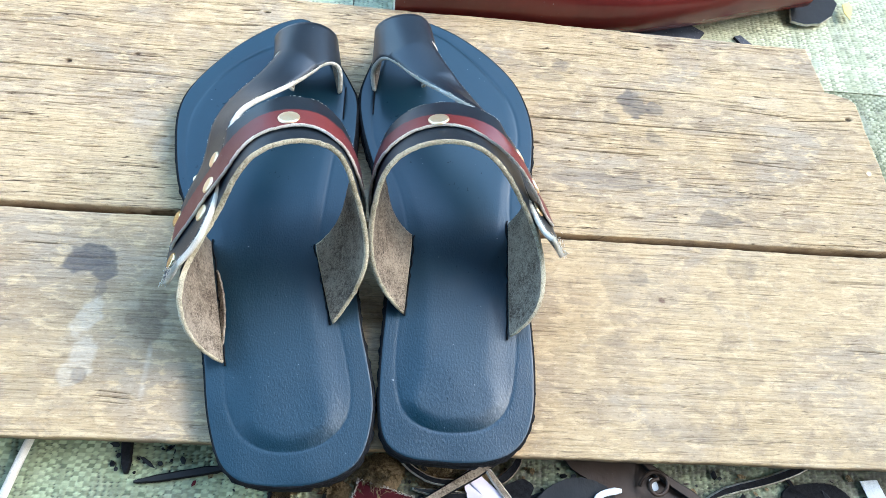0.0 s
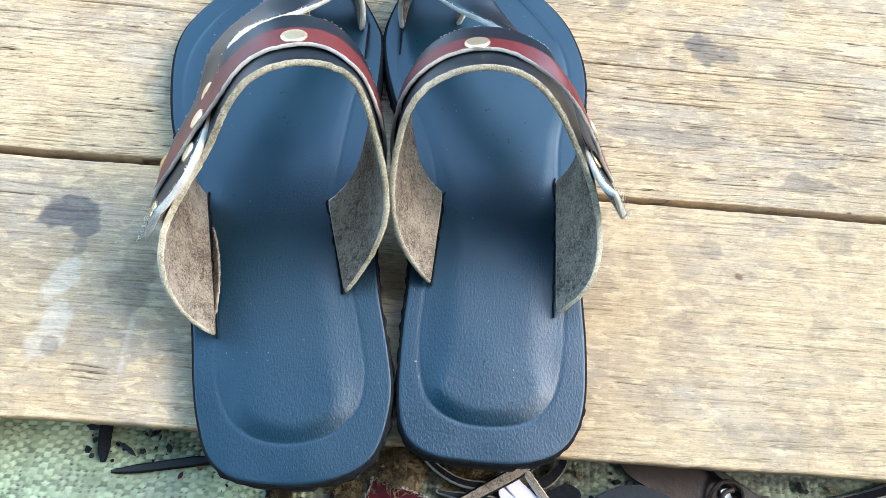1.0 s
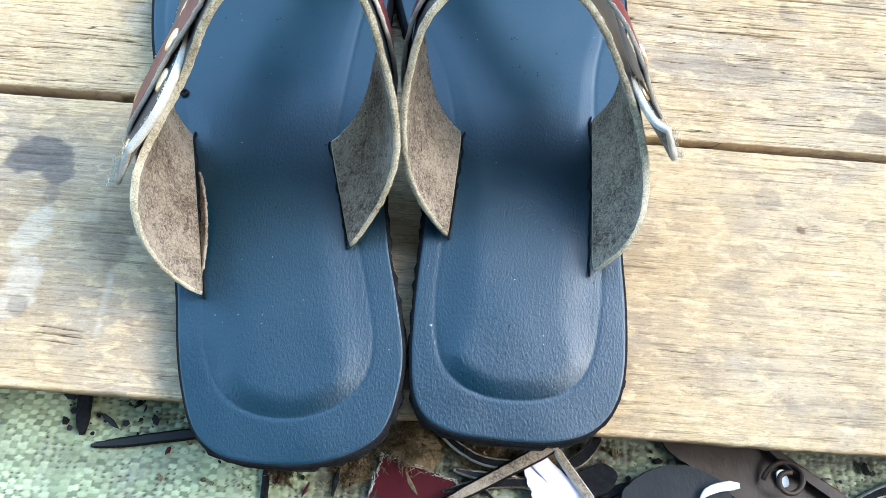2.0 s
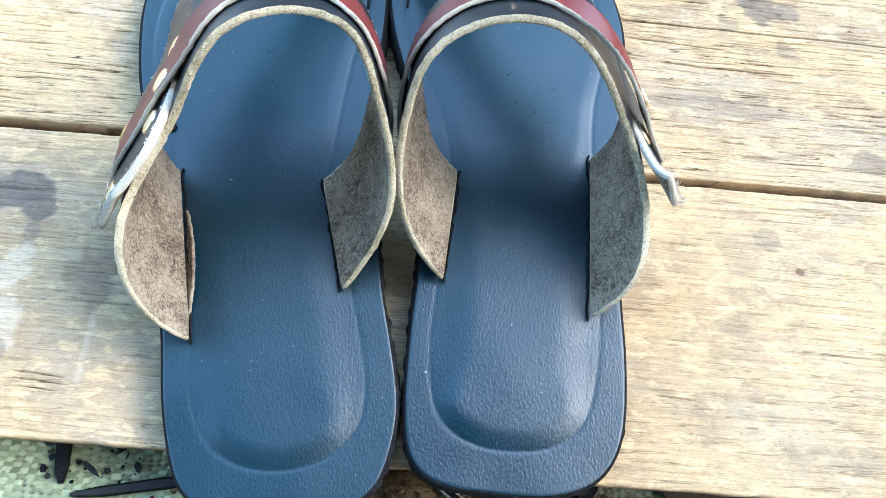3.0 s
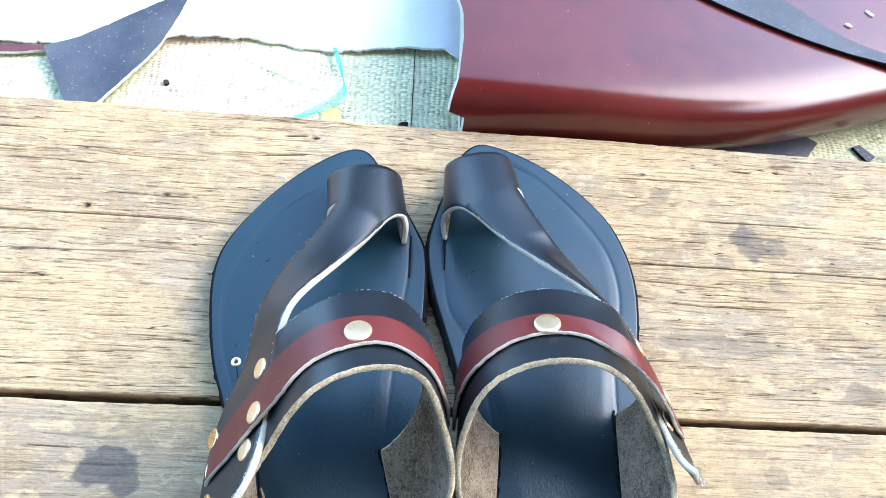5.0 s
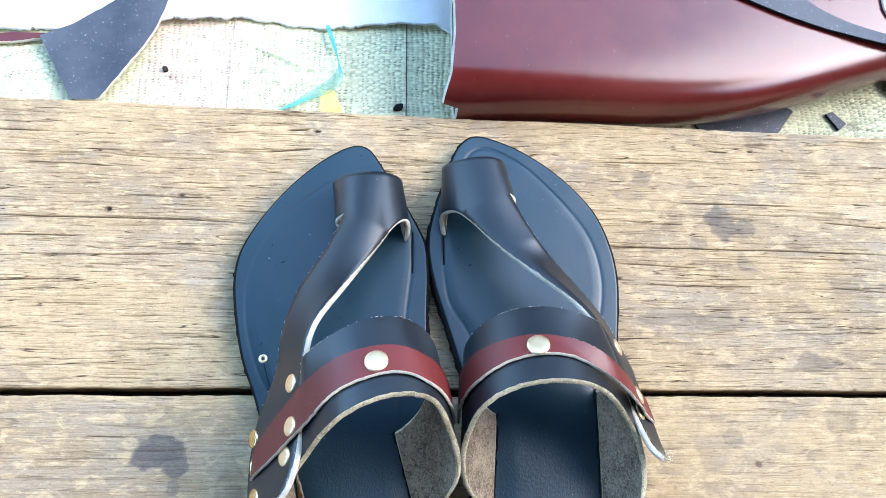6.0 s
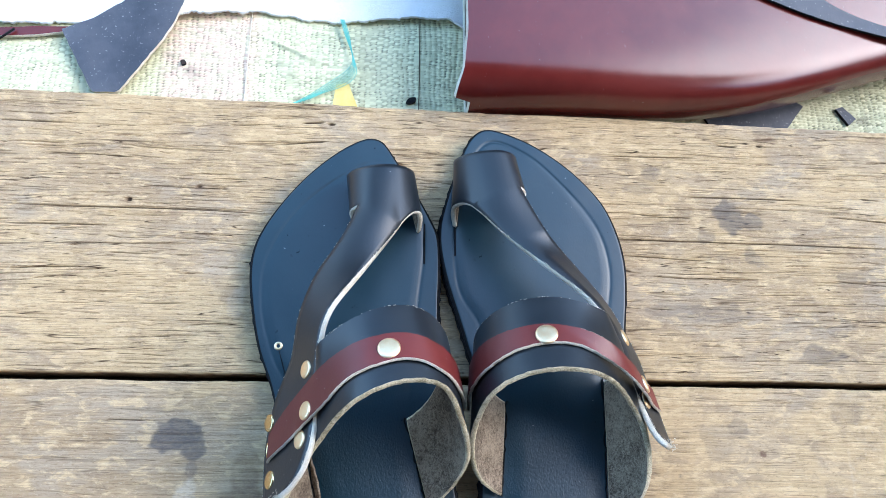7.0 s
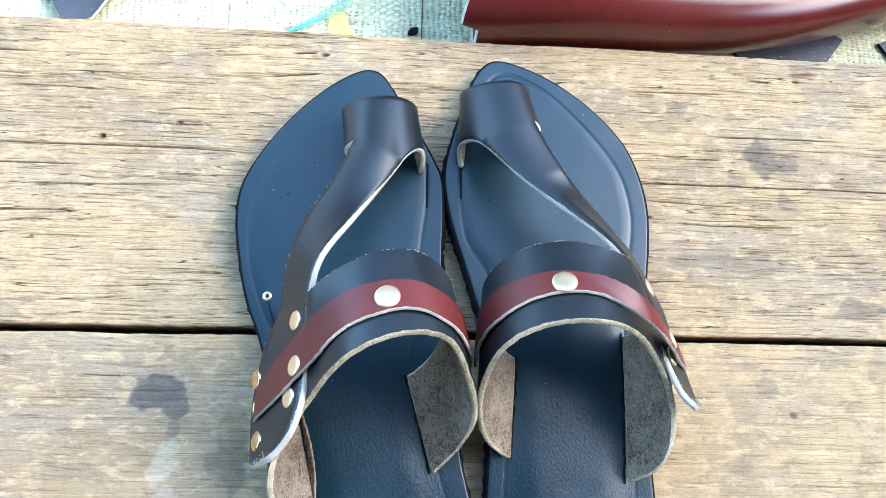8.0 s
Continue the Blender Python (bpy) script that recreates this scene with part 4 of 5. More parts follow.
crumbs("leather_crumbs", 230, 0.02, 0.31, -0.168, -0.126, 0.0022, 71, [SOLE, TAN, SOOT, FIBRE], "dark leather crumbs and slivers strewn on the sack")
crumbs("leather_crumbs", 60, -0.05, 0.03, -0.150, -0.130, 0.0013, 72, [SOLE, FIBRE, DARK_RED], "fine dark and reddish leather crumbs on the sack")
crumbs("leather_crumbs", 45, -0.09, -0.02, -0.134, -0.120, 0.0018, 73, [SOLE, SOOT], "black leather crumbs under the plank edge")
cord("hem", [(-128, -112, -22), (-130, -124, -21), (-134, -140, -21), (-138, -165, -22)], 0.0022, RAW, "", "", "", sack)


# ---- the sandals ----
def sole_meshes(outline, pad, heel_y, toe_y, arch_x):
    """The footbed, moulded over a pad, and the outsole under it."""
    size = len(outline)
    rng = np.random.default_rng(7)
    y = np.clip(outline[:, 1], heel_y + 0.036, toe_y - 0.040)
    spine = np.stack([np.interp(y, arch_x[0], arch_x[1]), y], -1)
    steps = np.r_[1.0, 0.985, 0.972, np.linspace(0.962, 0.55, 44), np.linspace(0.52, 0.0, 12)]
    seg_a, seg_b = outline, np.roll(outline, -1, axis=0)
    pad_a, pad_b = pad, np.roll(pad, -1, axis=0)
    verts, faces = [], []
    for s in steps:
        p = spine + (outline - spine) * s
        ab = seg_b - seg_a
        k = np.clip(((p[:, None] - seg_a) * ab).sum(-1) / (ab ** 2).sum(-1), 0, 1)
        d = np.linalg.norm(seg_a + k[..., None] * ab - p[:, None], axis=-1).min(1)
        yy = p[:, 1]
        e = pad_b - pad_a
        k = np.clip(((p[:, None] - pad_a) * e).sum(-1) / (e ** 2).sum(-1), 0, 1)
        inside = np.linalg.norm(pad_a + k[..., None] * e - p[:, None], axis=-1).min(1)
        spans = (pad_a[:, 1] > yy[:, None]) != (pad_b[:, 1] > yy[:, None])
        over = pad_a[:, 0] + (yy[:, None] - pad_a[:, 1]) / np.where(e[:, 1] == 0, 1e-9, e[:, 1]) * e[:, 0] > p[:, :1]
        inside *= np.where((spans & over).sum(1) % 2 == 1, 1.0, -1.0)
        rise = np.interp(yy - heel_y, [0.0, 0.05, 0.09, 0.14, 0.18, 0.28], [0.0020, 0.0018, 0.0012, 0.0008, 0.0005, 0.0001])
        ease = np.interp(yy - heel_y, [0.0, 0.028, 0.045, 0.09, 0.14, 0.28], [0.0075, 0.0080, 0.018, 0.016, 0.008, 0.004])
        t = np.clip((inside + 0.001) / ease, 0, 1)
        z = 0.0118 + rise * t * t * (3 - 2 * t) - np.interp(yy - heel_y, [0.0, 0.025, 0.045, 0.1, 0.16, 0.28], [0.00028, 0.00025, 0.0001, 0.0001, 0.00018, 0.00034]) * np.exp(-((inside / 0.0009) ** 2))
        z = z - np.where(d < 0.0018, (1 - d / 0.0018) ** 2 * 0.0011, 0)
        z = z + np.array([noise.noise(Vector((q[0] * 45, q[1] * 45, 3))) for q in p]) * 0.00035
        verts.append(np.c_[p, z])
    skirt = verts[0].copy()
    skirt[:, 2] = 0.0078
    verts.insert(0, skirt)
    grid = np.array(verts)
    index = np.arange(grid.shape[0] * size).reshape(grid.shape[0], size)
    faces = np.stack([index[:-1].ravel(), np.roll(index, -1, 1)[:-1].ravel(), np.roll(index, -1, 1)[1:].ravel(), index[1:].ravel()], -1).tolist()
    slots = [1] * (3 * size) + [0] * (len(faces) - 3 * size)
    footbed = smooth_mesh("footbed", grid.reshape(-1, 3), faces, slots)
    # outsole: a thick slab with a rough, hand-cut edge
    ragged = rng.normal(0, 0.0004, size)
    away = outline - spine
    away /= np.linalg.norm(away, axis=1, keepdims=True)
    levels = [(0.0, -0.0006), (0.0012, 0.0004), (0.0065, 0.0006), (0.0082, 0.0004), (0.0082, -0.004)]
    slab = np.array([np.c_[outline + away * (o + ragged[:, None]), np.full(size, z)] for z, o in levels])
    index = np.arange(len(levels) * size).reshape(len(levels), size)
    faces = np.stack([index[:-1].ravel(), np.roll(index, -1, 1)[:-1].ravel(), np.roll(index, -1, 1)[1:].ravel(), index[1:].ravel()], -1).tolist()
    faces.append(index[0][::-1].tolist())
    return footbed, smooth_mesh("outsole", slab.reshape(-1, 3), faces)


def loose_fibres(name, parent, curve, normals, count, seed, reach, stand, label, spread=0.0003):
    """Short pale fibres along a cut edge, or in a tuft at its end."""
    rng = np.random.default_rng(seed)
    along = np.gradient(curve, axis=0)
    along /= np.maximum(np.linalg.norm(along, axis=1, keepdims=True), 1e-9)
    verts, faces = [], []
    for _ in range(count):
        k = rng.integers(0, len(curve))
        at = curve[k] + rng.normal(0, spread, 3)
        way = along[k] * rng.uniform(0.3, 1.0) * rng.choice((-1, 1)) + normals[k] * rng.uniform(0.0, stand) + rng.normal(0, 0.10, 3)
        way *= rng.uniform(0.4, 1.0) * reach / np.linalg.norm(way)
        side = np.cross(way, (0.3, 0.5, 0.8))
        side *= 0.00011 / np.linalg.norm(side)
        up = np.cross(side, way)
        up *= 0.00011 / np.linalg.norm(up)
        first = len(verts)
        for step, bend in ((0.0, 0.0), (0.5, 0.12), (1.0, 0.0)):
            middle = at + way * step + normals[k] * reach * bend
            verts += [middle + side, middle - 0.5 * side + up, middle - 0.5 * side - up]
        for m in (0, 3):
            faces += [(first + m + q, first + m + (q + 1) % 3, first + m + 3 + (q + 1) % 3, first + m + 3 + q) for q in range(3)]
    return part(name, smooth_mesh(name, verts, faces), RAW, parent, label)


def slot(parent, start, end, inward, seed):
    """The ragged dark lip of the slot in the footbed that takes a wing of the vamp."""
    rng = np.random.default_rng(seed)
    line = [np.asarray(start) + (np.asarray(end) - np.asarray(start)) * t for t in np.linspace(-0.03, 1.03, 30)]
    cord("slot", [(x + inward * 1.7 + rng.normal(0, 0.5), y, 12.7 + rng.normal(0, 0.45)) for x, y in line], 0.00045, SOLE, "", "", "", parent)


def slot_lip(parent, start, end, inward, tall, seed):
    """A raw sliver of footbed leather pushed up along a slot, bowed inwards."""
    rng = np.random.default_rng(seed)
    u = np.linspace(0, 1, 40)
    a, b = np.asarray(start) / 1000.0, np.asarray(end) / 1000.0
    bow = np.sin(np.pi * u) ** 0.8
    foot = np.c_[a[0] + (b[0] - a[0]) * u + inward * 0.0008, a[1] + (b[1] - a[1]) * u, np.full(40, 0.0117)]
    rim = foot.copy()
    rim[:, 0] += inward * (0.0030 * bow + 0.0003 + rng.normal(0, 0.0001, 40))
    rim[:, 2] += tall * bow + 0.0008 + rng.normal(0, 0.0001, 40)
    return part("slot_lip", strip_mesh("slot_lip", lofted(foot, rim, 4), 0.0011, (inward, 0, 0.5), 0.0001)[0], [NAVY, SUEDE, SUEDE], parent, "raised sliver of leather with a raw edge")


def sandal(base, label, outline, pad, ends, arch_x, vamp_back, vamp_front, thong_back, thong_front, loop_front, loop_flank, hang, crest, strip_back, strip_front, rivets):
    """A toe-loop sandal. Curves run from the outer side to the inner side; the thong's from the toe loop to its tail."""
    shoe = thing("sandal", base, label, "sandal", "pair of sandals")
    footbed, outsole = sole_meshes(closed_outline(outline, 300), closed_outline(pad, 200), ends[0] / 1000, ends[1] / 1000, np.asarray(arch_x) / 1000)
    bed = part("footbed", footbed, [NAVY, SOLE], shoe, "moulded navy-black leather footbed")
    part("outsole", outsole, SOLE, shoe, "black hand-cut outsole")
    skins = [BLACK, SUEDE, RAW]
    # thong: a slanting strap that starts from the loop for the big toe
    back = spline(thong_back, 400)
    cut = int(crest * 399)
    slant = lofted(by_length(back[cut:], 130), by_length(spline(thong_front, 300), 130), 10, 0.0045 * (1 - np.linspace(0, 1, 130)) ** 5)
    # where the strap turns down the side of the foot, its front part hangs
    turn = np.interp(np.linspace(0, 1, 130), [0, 0.18, 0.4, 0.62, 0.9, 1], [0, 0, 1, 1, 0, 0])[:, None] * np.clip(np.linspace(0, 1, 10) - 0.35, 0, 1)[None] / 0.65
    slant = slant + turn[..., None] * np.asarray(hang) / 1000.0
    rear = np.concatenate([by_length(back[:cut + 1], 31)[:-1], slant[0], by_length(spline(loop_flank, 60), 31)[1:]])
    run = np.r_[0, np.cumsum(np.linalg.norm(np.diff(rear, axis=0), axis=1))]
    front = by_length(spline(loop_front, 300), 400)
    at = run / run[-1] * 399
    front = np.stack([np.interp(at, np.arange(400), front[:, k]) for k in range(3)], -1)
    loop = lofted(rear, front, 14)
    slant_n, loop_n = grid_normals(slant, (0, 0, 1)), grid_normals(loop, (0, 0, 1))
    seam = slant_n[0] + loop_n[30:40, 0]
    seam /= np.linalg.norm(seam, axis=1, keepdims=True)
    slant_n[0], loop_n[30:40, 0] = seam, seam
    mesh, thong_top, thong_n = strip_mesh("thong_strap", slant, 0.0027, (0, 0, 1), 0.0, 0.0, lambda i, j: i == 0, slant_n)
    both = bmesh.new()
    both.from_mesh(mesh)
    both.from_mesh(strip_mesh("toe_loop", loop, 0.0027, (0, 0, 1), 0.0, 0.0, lambda i, j: j == 0 and 30 <= i <= 39, loop_n)[0])
    bmesh.ops.remove_doubles(both, verts=both.verts[:], dist=1e-6)
    thong = part("thong_strap", both, skins, shoe, "slanting black strap with a toe loop and pale cut edge")
    # vamp: one broad strap over the instep, under the thong, its wings let into slots
    vamp = lofted(by_length(spline(vamp_back, 300), 150), by_length(spline(vamp_front, 300), 150), 16)
    vamp = pushed_off(vamp, slant, -thong_n, 0.0026)
    mesh, vamp_top, vamp_n = strip_mesh("vamp_strap", vamp, 0.0025)
    vamp_part = part("vamp_strap", mesh, [BLACK, SUEDE, THICK_EDGE], shoe, "black strap with grey suede lining")
    # oxblood strip riveted along the vamp, over the thong
    band = lofted(by_length(spline(strip_back, 300), 120), by_length(spline(strip_front, 300), 120), 8)
    band = pushed_off(band, vamp_top, vamp_n, 0.0012, np.interp(np.linspace(0, 1, 120), [0, 0.4, 0.5, 1], [0.005, 0.005, 0.0022, 0.0014]))
    band = pushed_off(band, thong_top, thong_n, 0.0012)
    mesh, band_top, band_n = strip_mesh("red_strip", band, 0.0015, (0, 0, 1), 0.0001)
    strip = part("red_strip", mesh, [RED, SUEDE, RAW], shoe, "narrow oxblood leather strip")
    loose_fibres("frayed_edge", vamp_part, vamp_top[:, -1], vamp_n[:, -1], 90, 41, 0.0008, 0.08, "pale fibres on the cut edge", 0.00012)
    loose_fibres("frayed_edge", thong, thong_top[:, -1], thong_n[:, -1], 60, 42, 0.0007, 0.08, "pale fibres on the cut edge", 0.00012)
    loose_fibres("frayed_edge", thong, thong_top[:, 0], thong_n[:, 0], 150, 43, 0.0009, 0.12, "pale fibres on the cut edge", 0.00025)
    loose_fibres("frayed_edge", thong, front, loop_n[:, -1], 60, 44, 0.0009, 0.08, "pale fibres on the cut edge", 0.00012)
    loose_fibres("frayed_tuft", thong, thong_top[-1], thong_n[-1], 70, 45, 0.0022, 0.2, "white frayed fibres at the strap's tail", 0.0009)
    for ends_a, ends_b in ((vamp_back[0], vamp_front[0]), (vamp_back[-1], vamp_front[-1])):
        slot(bed, ends_a[:2], ends_b[:2], 1 if ends_a[0] < base[0] * 1000 else -1, 46)
    faces = {"thong": (thong, thong_top, thong_n), "strip": (strip, band_top, band_n)}
    for where, target, material in rivets:
        rivet_on(*faces[where], target, material, "round nickel rivet" if material is STEEL else "round brass rivet", 0.0049 if target[2] > 85 else 0.0041)
    return shoe, bed


# strap edges, control points in millimetres
AL = [(-34.9, -86, 13.6), (-44.4, -85.2, 29.1), (-52, -71.8, 46.6), (-47.2, -53, 56.7), (-34.9, -35.2, 66.1), (-26.7, -26, 83.2), (-17.2, -17.1, 95.2), (2.2, -8.5, 95.3), (20.2, -10.3, 90.5), (25.2, -21.8, 76.3), (33.3, -34.9, 55.2), (31.9, -49.2, 32.3), (16.8, -63.4, 13.9)]  # back edge of the vamp
BL = [(-51, -22.5, 13.5), (-57.5, -20, 29), (-52, -8, 52), (-37, 7, 72), (-17, 20, 83), (3.5, 25, 79), (16.5, 20, 68), (24, 9, 52), (20, -4, 35), (16, -14.5, 21), (5, -21.5, 13.8)]  # front edge of the vamp
EL = [(8.6, 80.4, 13), (10, 85.6, 23.8), (7.2, 86.2, 32.6), (1.1, 79.5, 39.4), (-6.7, 65.8, 43.9), (-16.5, 50.4, 51.4), (-25.1, 35.2, 61.4), (-33.5, 21.8, 68.6), (-35.8, 5.9, 68.1), (-34.7, -12.3, 69.2), (-34.9, -30.3, 72), (-37.5, -43, 70.5), (-43, -51.5, 65.5), (-49, -56, 61)]  # back edge of the thong
DL = [(-23, 84.2, 39.5), (-28.6, 65.3, 44.6), (-40.1, 49, 46.7), (-44.7, 33.3, 52.6), (-48.1, 17.9, 54.3), (-48.5, 4, 48), (-55, -10, 45), (-58.5, -23, 41.5), (-60.5, -41, 39), (-57.5, -60, 46)]  # front edge of the thong
FL = [(2.1, 106, 13), (6.5, 109.1, 24.4), (2, 109, 33.3), (-7.8, 108.9, 38.5), (-20.9, 107.7, 35.8), (-30, 107.7, 27.7), (-32, 107.6, 18.7), (-24.1, 110, 13)]  # front edge of the toe loop
HL = [(-23, 84.2, 39.5), (-27, 83.6, 36), (-28, 83, 28), (-25, 82, 20), (-19, 80, 12.5)]  # outer flank of the toe loop
CL = [(-60, -47, 34.5), (-51, -35.5, 58), (-33.5, -21.5, 77), (-21.5, -9.4, 89.1), (-6.9, -2.8, 94.4), (6.6, 0.1, 93.3), (19.5, -6.2, 89.2), (25.5, -11, 78), (28.3, -15, 62), (28.8, -21, 45)]  # back edge of the red strip
GL = [(-59.5, -39, 36), (-54.5, -25.5, 49), (-40.5, -8.5, 67), (-26.1, 1.5, 81.7), (-14, 7.2, 87.8), (0.8, 10.9, 88.3), (12.3, 8.3, 86.9), (20.1, 2.5, 76), (25.5, -2, 60), (26, -9, 45)]  # front edge of the red strip
AR = [(107.4, -66.5, 14.6), (116.5, -63.1, 27.9), (121.8, -48.6, 36), (116.3, -28.9, 48.4), (103.5, -15.5, 66.6), (90, -6.9, 86), (75, -4.2, 94.6), (55, -4.4, 92.4), (38.6, -12.3, 84.1), (34.8, -22.4, 66.6), (32, -36.8, 48), (38.3, -51.4, 32.5), (51.1, -56.6, 14.6)]  # back edge of the vamp
BR = [(108.8, -1.1, 12.9), (116.1, 0.2, 28.6), (111.9, 9.4, 48.9), (101.1, 20.3, 67.9), (82.9, 27.4, 77.2), (59.9, 30.1, 76.3), (42.3, 24.3, 68.1), (34.1, 15.1, 52.4), (39, 4.6, 35.3), (42.7, -7.1, 21), (54, -12.6, 13.8)]  # front edge of the vamp
ER = [(28.9, 84.2, 12.8), (26.3, 92.1, 18.8), (29.4, 92, 27.9), (34.1, 88.7, 38.7), (42.2, 80, 43.5), (53, 66.7, 47.3), (65.6, 53.2, 55.4), (80.2, 39.7, 61.1), (91.6, 27, 67.4), (99.3, 10.3, 65.4), (105.8, -6.1, 58.9), (112.4, -20.3, 58.3), (116.2, -30.8, 58.8), (119.6, -33.7, 61.6)]  # back edge of the thong
DR = [(59.8, 94.6, 45.3), (71.3, 68.1, 48.5), (84.9, 48, 56.6), (95.5, 30.5, 64.5), (102.9, 14.9, 64.8), (111.7, 5.2, 56), (117.5, -2.9, 45), (123.1, -12, 40.7), (125.2, -23.2, 41.6), (127.4, -34.8, 46)]  # front edge of the thong
FR = [(31.9, 118, 13), (26.4, 117, 25.1), (30.1, 116.2, 35), (40.4, 116.3, 41.8), (51.9, 116.4, 43.5), (58.2, 116.1, 38.2), (61.7, 117.4, 27.2), (58.1, 120, 13)]  # front edge of the toe loop
HR = [(59.8, 94.6, 45.3), (63.5, 94, 42), (64, 93, 33), (62, 92, 22), (58, 90, 12.5)]  # outer flank of the toe loop
CR = [(124.5, -18.3, 43.3), (114.6, -13.6, 62.6), (103.4, -8, 78.1), (90.5, -0.4, 87), (76.3, 6.3, 89.3), (60.1, 6.4, 88.4), (45.3, 2.8, 84.9), (35, -5, 77), (31.5, -10, 62), (31.5, -18, 45)]  # back edge of the red strip
GR = [(122.6, -7.5, 42.5), (111.5, -6.2, 60.7), (103, -1.4, 76.8), (93.2, 5.8, 86.4), (80.8, 12.9, 87.5), (65.2, 15.6, 85.5), (50.8, 14.2, 82.3), (40, 9.5, 72.5), (33.5, 4, 57), (34.5, -6, 42)]  # front edge of the red strip


def ragged_rim():
    line = by_length(np.array([(26, -164, 0), (34, -134, 0), (63, -142.5, 0), (68, -166, 0)], float) / 1000.0, 80)
    line[:, 2] = [on_sack(x, y) + 0.0034 for x, y, _ in line]
    loose_fibres("frayed_edge", maroon_square, line, np.tile((0.0, 0.0, 1.0), (80, 1)), 420, 61, 0.0014, 0.5, "pale ragged flesh fibres", 0.0004)


ragged_rim()
left_shoe, left_bed = sandal((-0.02, 0.0, 0.0), "navy-black leather toe-loop sandal with oxblood strip, standing on planks",
       [(-8, -143), (-20, -141), (-29, -134), (-35, -122), (-40, -106), (-45, -84), (-53, -55), (-61, -22), (-67, -3), (-74, 14), (-79, 34), (-82, 54), (-81, 69), (-76, 82),
        (-67, 97), (-56, 111), (-44, 123), (-32, 132), (-21, 137), (-13, 135), (-7, 127), (-1, 117), (9, 100), (16, 87), (20, 77), (21, 60), (20.5, 38), (21, 18), (23, -10), (27, -38),
        (31, -62), (36, -82), (40, -102), (39, -118), (35, -130), (27, -137), (15, -141.5), (4, -143)],
       [(-34, -88), (-31, -102), (-27, -112), (-21, -120), (-12, -125.5), (0, -127), (12, -124.5), (21, -119), (27, -110), (28, -98), (25, -84), (20, -66), (12, -42), (5.5, -21), (6, 0), (8, 30), (10, 50),
        (12, 70), (10, 88), (2, 101), (-5, 112), (-12, 120.5), (-22, 120), (-33, 113.5), (-45, 105), (-57, 93), (-67, 78), (-73.5, 61), (-74.5, 45), (-72, 28), (-65, 8), (-57, -6), (-52, -21), (-45, -50), (-38, -76)],
       (-143, 137), ([-110, -60, 0, 60, 100], [0, -6, -22, -30, -30]),
       AL, BL, EL, DL, FL, HL, (0, 0, 0), 0.22, CL, GL,
       [("strip", (-5, 3, 91), STEEL), ("thong", (-40.3, -2.9, 62.4), STEEL), ("strip", (-41, -20.4, 69.8), STEEL), ("thong", (-42.3, -32.7, 66.4), STEEL),
        ("thong", (-57, -25.5, 43), BRASS), ("strip", (-57, -37.2, 41.4), BRASS), ("thong", (-54.5, -49.5, 47), BRASS)])
# an eyelet and a punched hole, with a cut between them, on the outer rim
def ring_part(parent, name, place, radius, tube, material, label):
    bm = bmesh.new()
    rings = [[bm.verts.new((place[0] / 1000 + (radius + tube * math.cos(b)) * math.cos(a), place[1] / 1000 + (radius + tube * math.cos(b)) * math.sin(a), place[2] / 1000 + tube * math.sin(b)))
              for b in [2 * math.pi * k / 8 for k in range(8)]] for a in [2 * math.pi * k / 20 for k in range(20)]]
    for i in range(20):
        for j in range(8):
            bm.faces.new((rings[i][j], rings[(i + 1) % 20][j], rings[(i + 1) % 20][(j + 1) % 8], rings[i][(j + 1) % 8])).smooth = True
    floor_ring = [bm.verts.new((place[0] / 1000 + radius * math.cos(a), place[1] / 1000 + radius * math.sin(a), place[2] / 1000 - tube * 0.3)) for a in [2 * math.pi * k / 20 for k in range(20)]]
    bm.faces.new(floor_ring).material_index = 1
    return part(name, bm, [material, SOLE], parent, label)


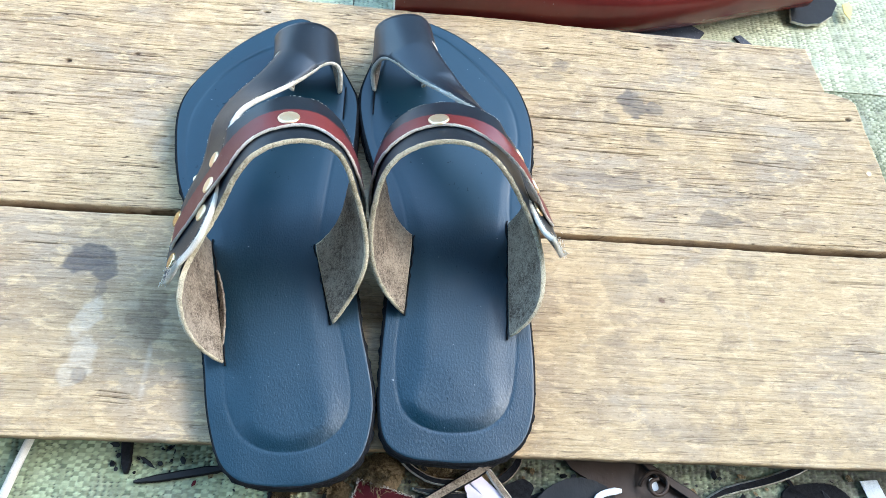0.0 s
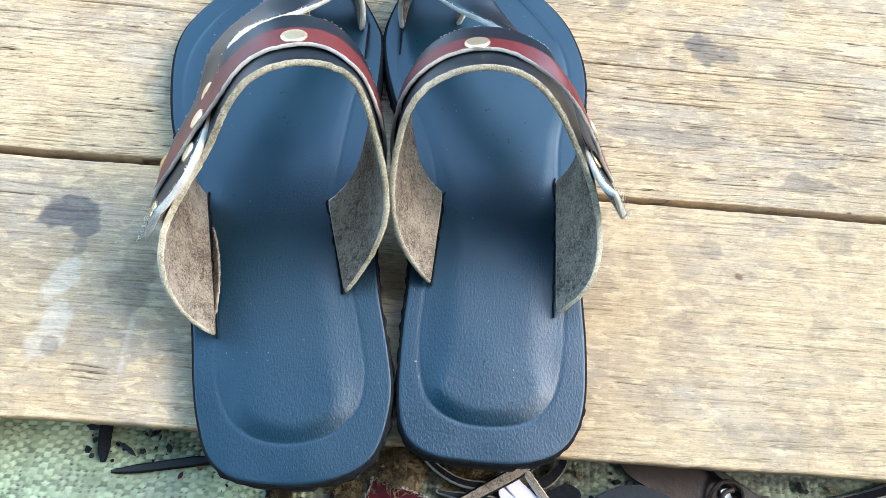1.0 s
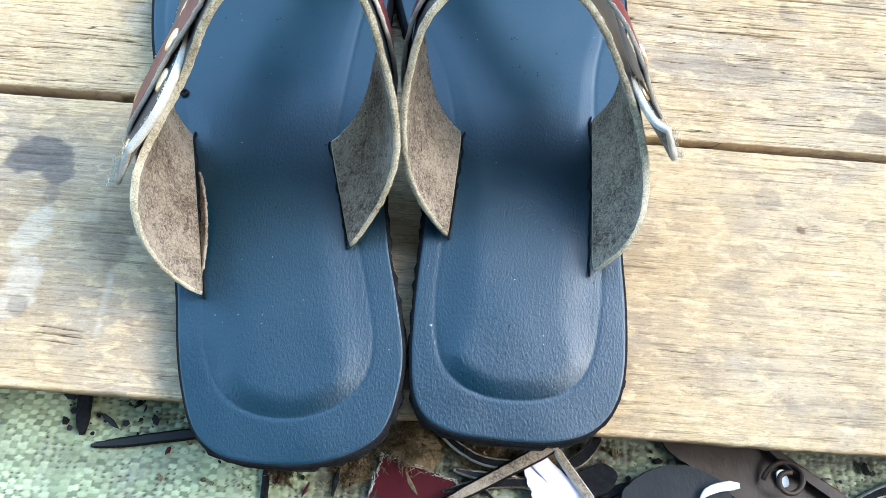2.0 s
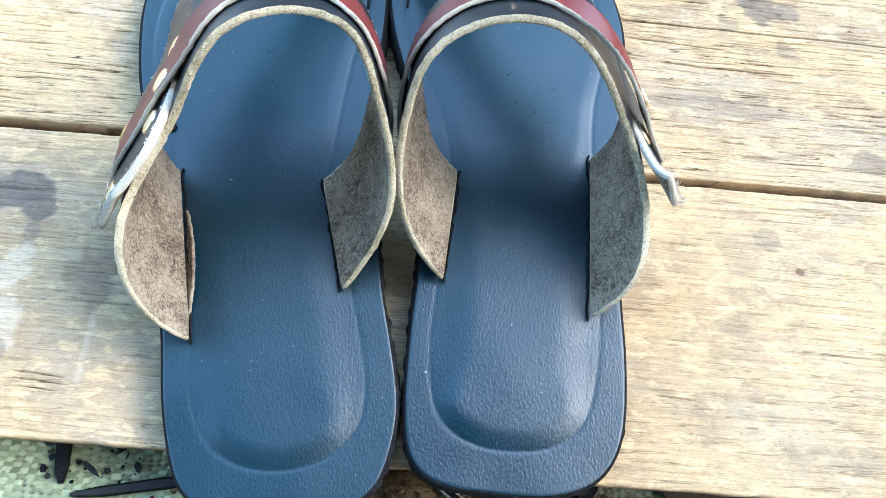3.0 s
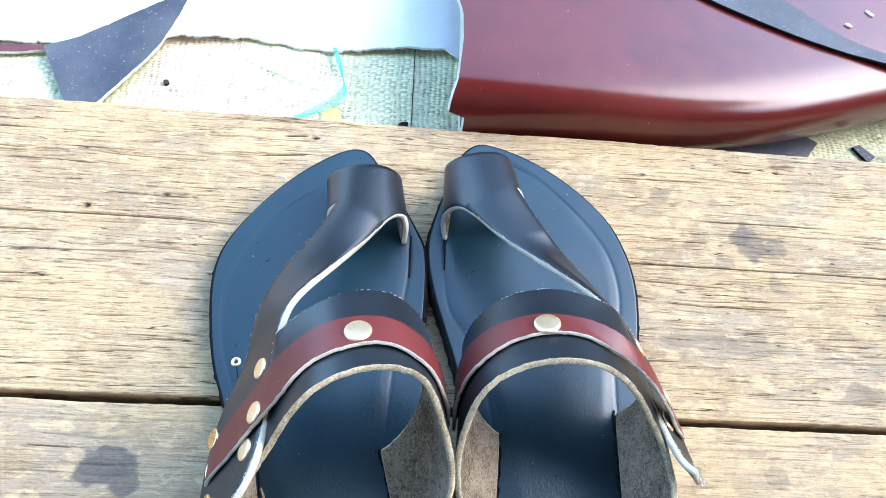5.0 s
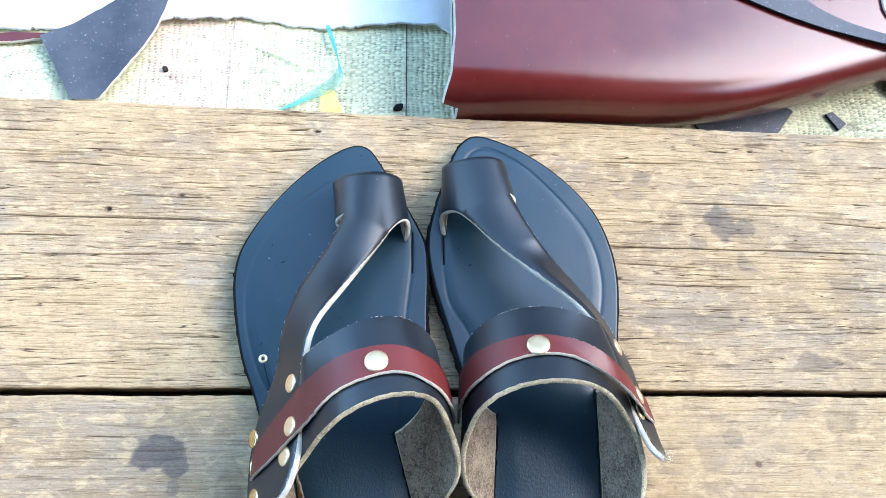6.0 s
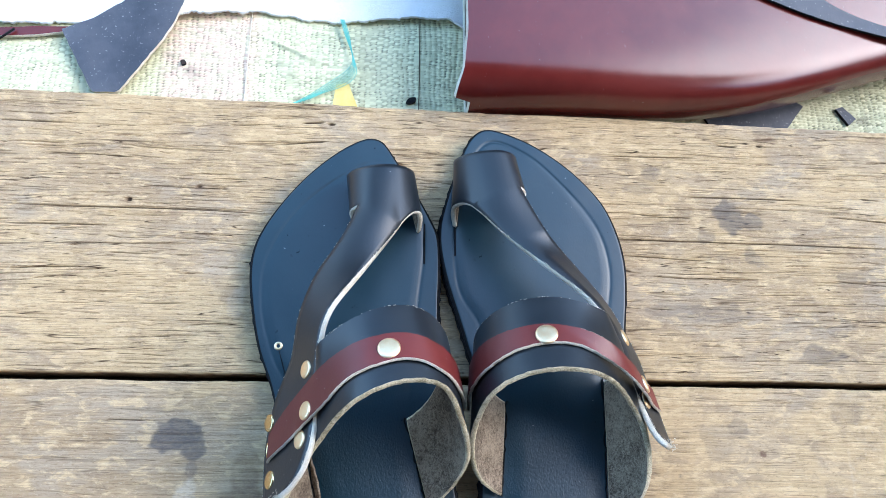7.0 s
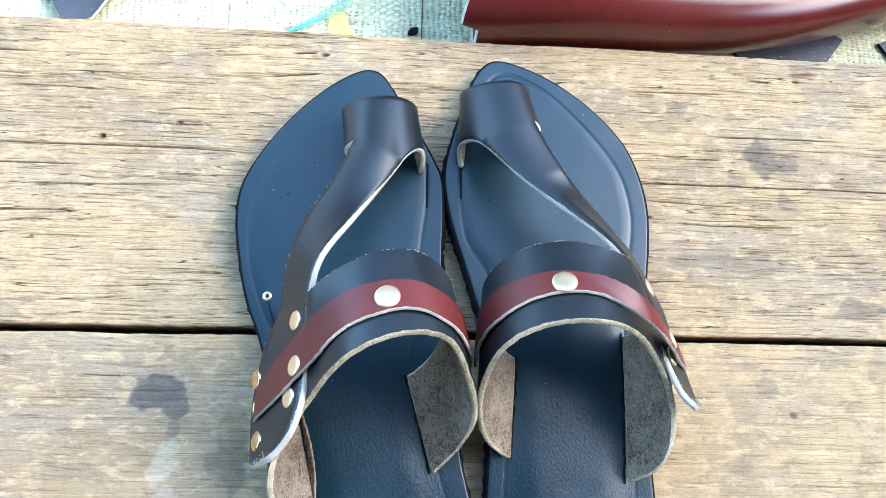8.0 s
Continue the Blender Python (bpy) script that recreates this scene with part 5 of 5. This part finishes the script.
ring_part(left_bed, "eyelet", (-63.4, 15.5, 12.0), 0.0016, 0.0008, STEEL, "small nickel eyelet")
ring_part(left_bed, "punched_hole", (-57.3, -3, 12.4), 0.0013, 0.0005, SOLE, "black punched hole")
slot_lip(left_bed, (-45.5, -38), (-37, -79), 1, 0.0030, 51)
cord("cut", [(-62.8, 13, 12.2), (-61.5, 9, 12.3), (-60, 4, 12.4), (-58, -1, 12.5)], 0.00022, SOLE, "", "", "", left_bed)
cord("slit", [(12, 85, 12.1), (11.8, 78, 12.1), (12.1, 70, 12.1), (12, 62, 12.1)], 0.0004, SOLE, "", "", "", left_bed)

right_shoe, right_bed = sandal((0.08, 0.0, 0.0), "matching navy-black leather sandal with its strap tail sticking out, on planks",
       [(70, -130), (58, -129), (48, -124.5), (43, -116), (41, -100), (41, -76), (42, -54), (42, -25), (40, 0), (35, 18), (30, 34), (24, 53), (20.5, 70), (20, 82), (22, 93), (28, 113), (34, 131),
        (39, 140), (46, 145), (56, 144), (73, 137), (90, 126), (104, 113), (115, 99), (122, 81), (125, 64), (124.5, 46), (122.5, 28), (120.5, 5), (119, -25), (119, -55), (120, -80), (119, -102), (115, -116),
        (107, -125), (95, -129.5), (82, -130.5)],
       [(51, -98), (55, -107), (63, -113), (75, -115.5), (89, -114.5), (98, -110.5), (104.5, -103), (108, -92), (110, -76), (110.5, -60), (110, -30), (109, 0), (110, 23), (114, 44), (115.5, 60), (113, 76),
        (107, 90), (95, 106), (80, 122), (68, 131), (54, 137), (45, 134), (38, 122), (33, 105), (29.5, 85), (29, 65), (32, 46), (41, 31), (48, 13), (52.5, -10), (52, -35), (50, -62), (49, -82)],
       (-130, 145), ([-100, -50, 0, 60, 105], [80, 80, 80, 74, 66]),
       AR, BR, ER, DR, FR, HR, (5, 2, -15), 0.22, CR, GR,
       [("strip", (62.3, 10.3, 86.6), STEEL), ("thong", (106, 15.5, 56), STEEL), ("strip", (111, -7, 66), STEEL), ("thong", (114, -14, 52), STEEL)])
cord("slit", [(29, 84, 12.1), (28.8, 78, 12.1), (29.1, 72, 12.1), (29, 67, 12.1)], 0.0004, SOLE, "", "", "", right_bed)
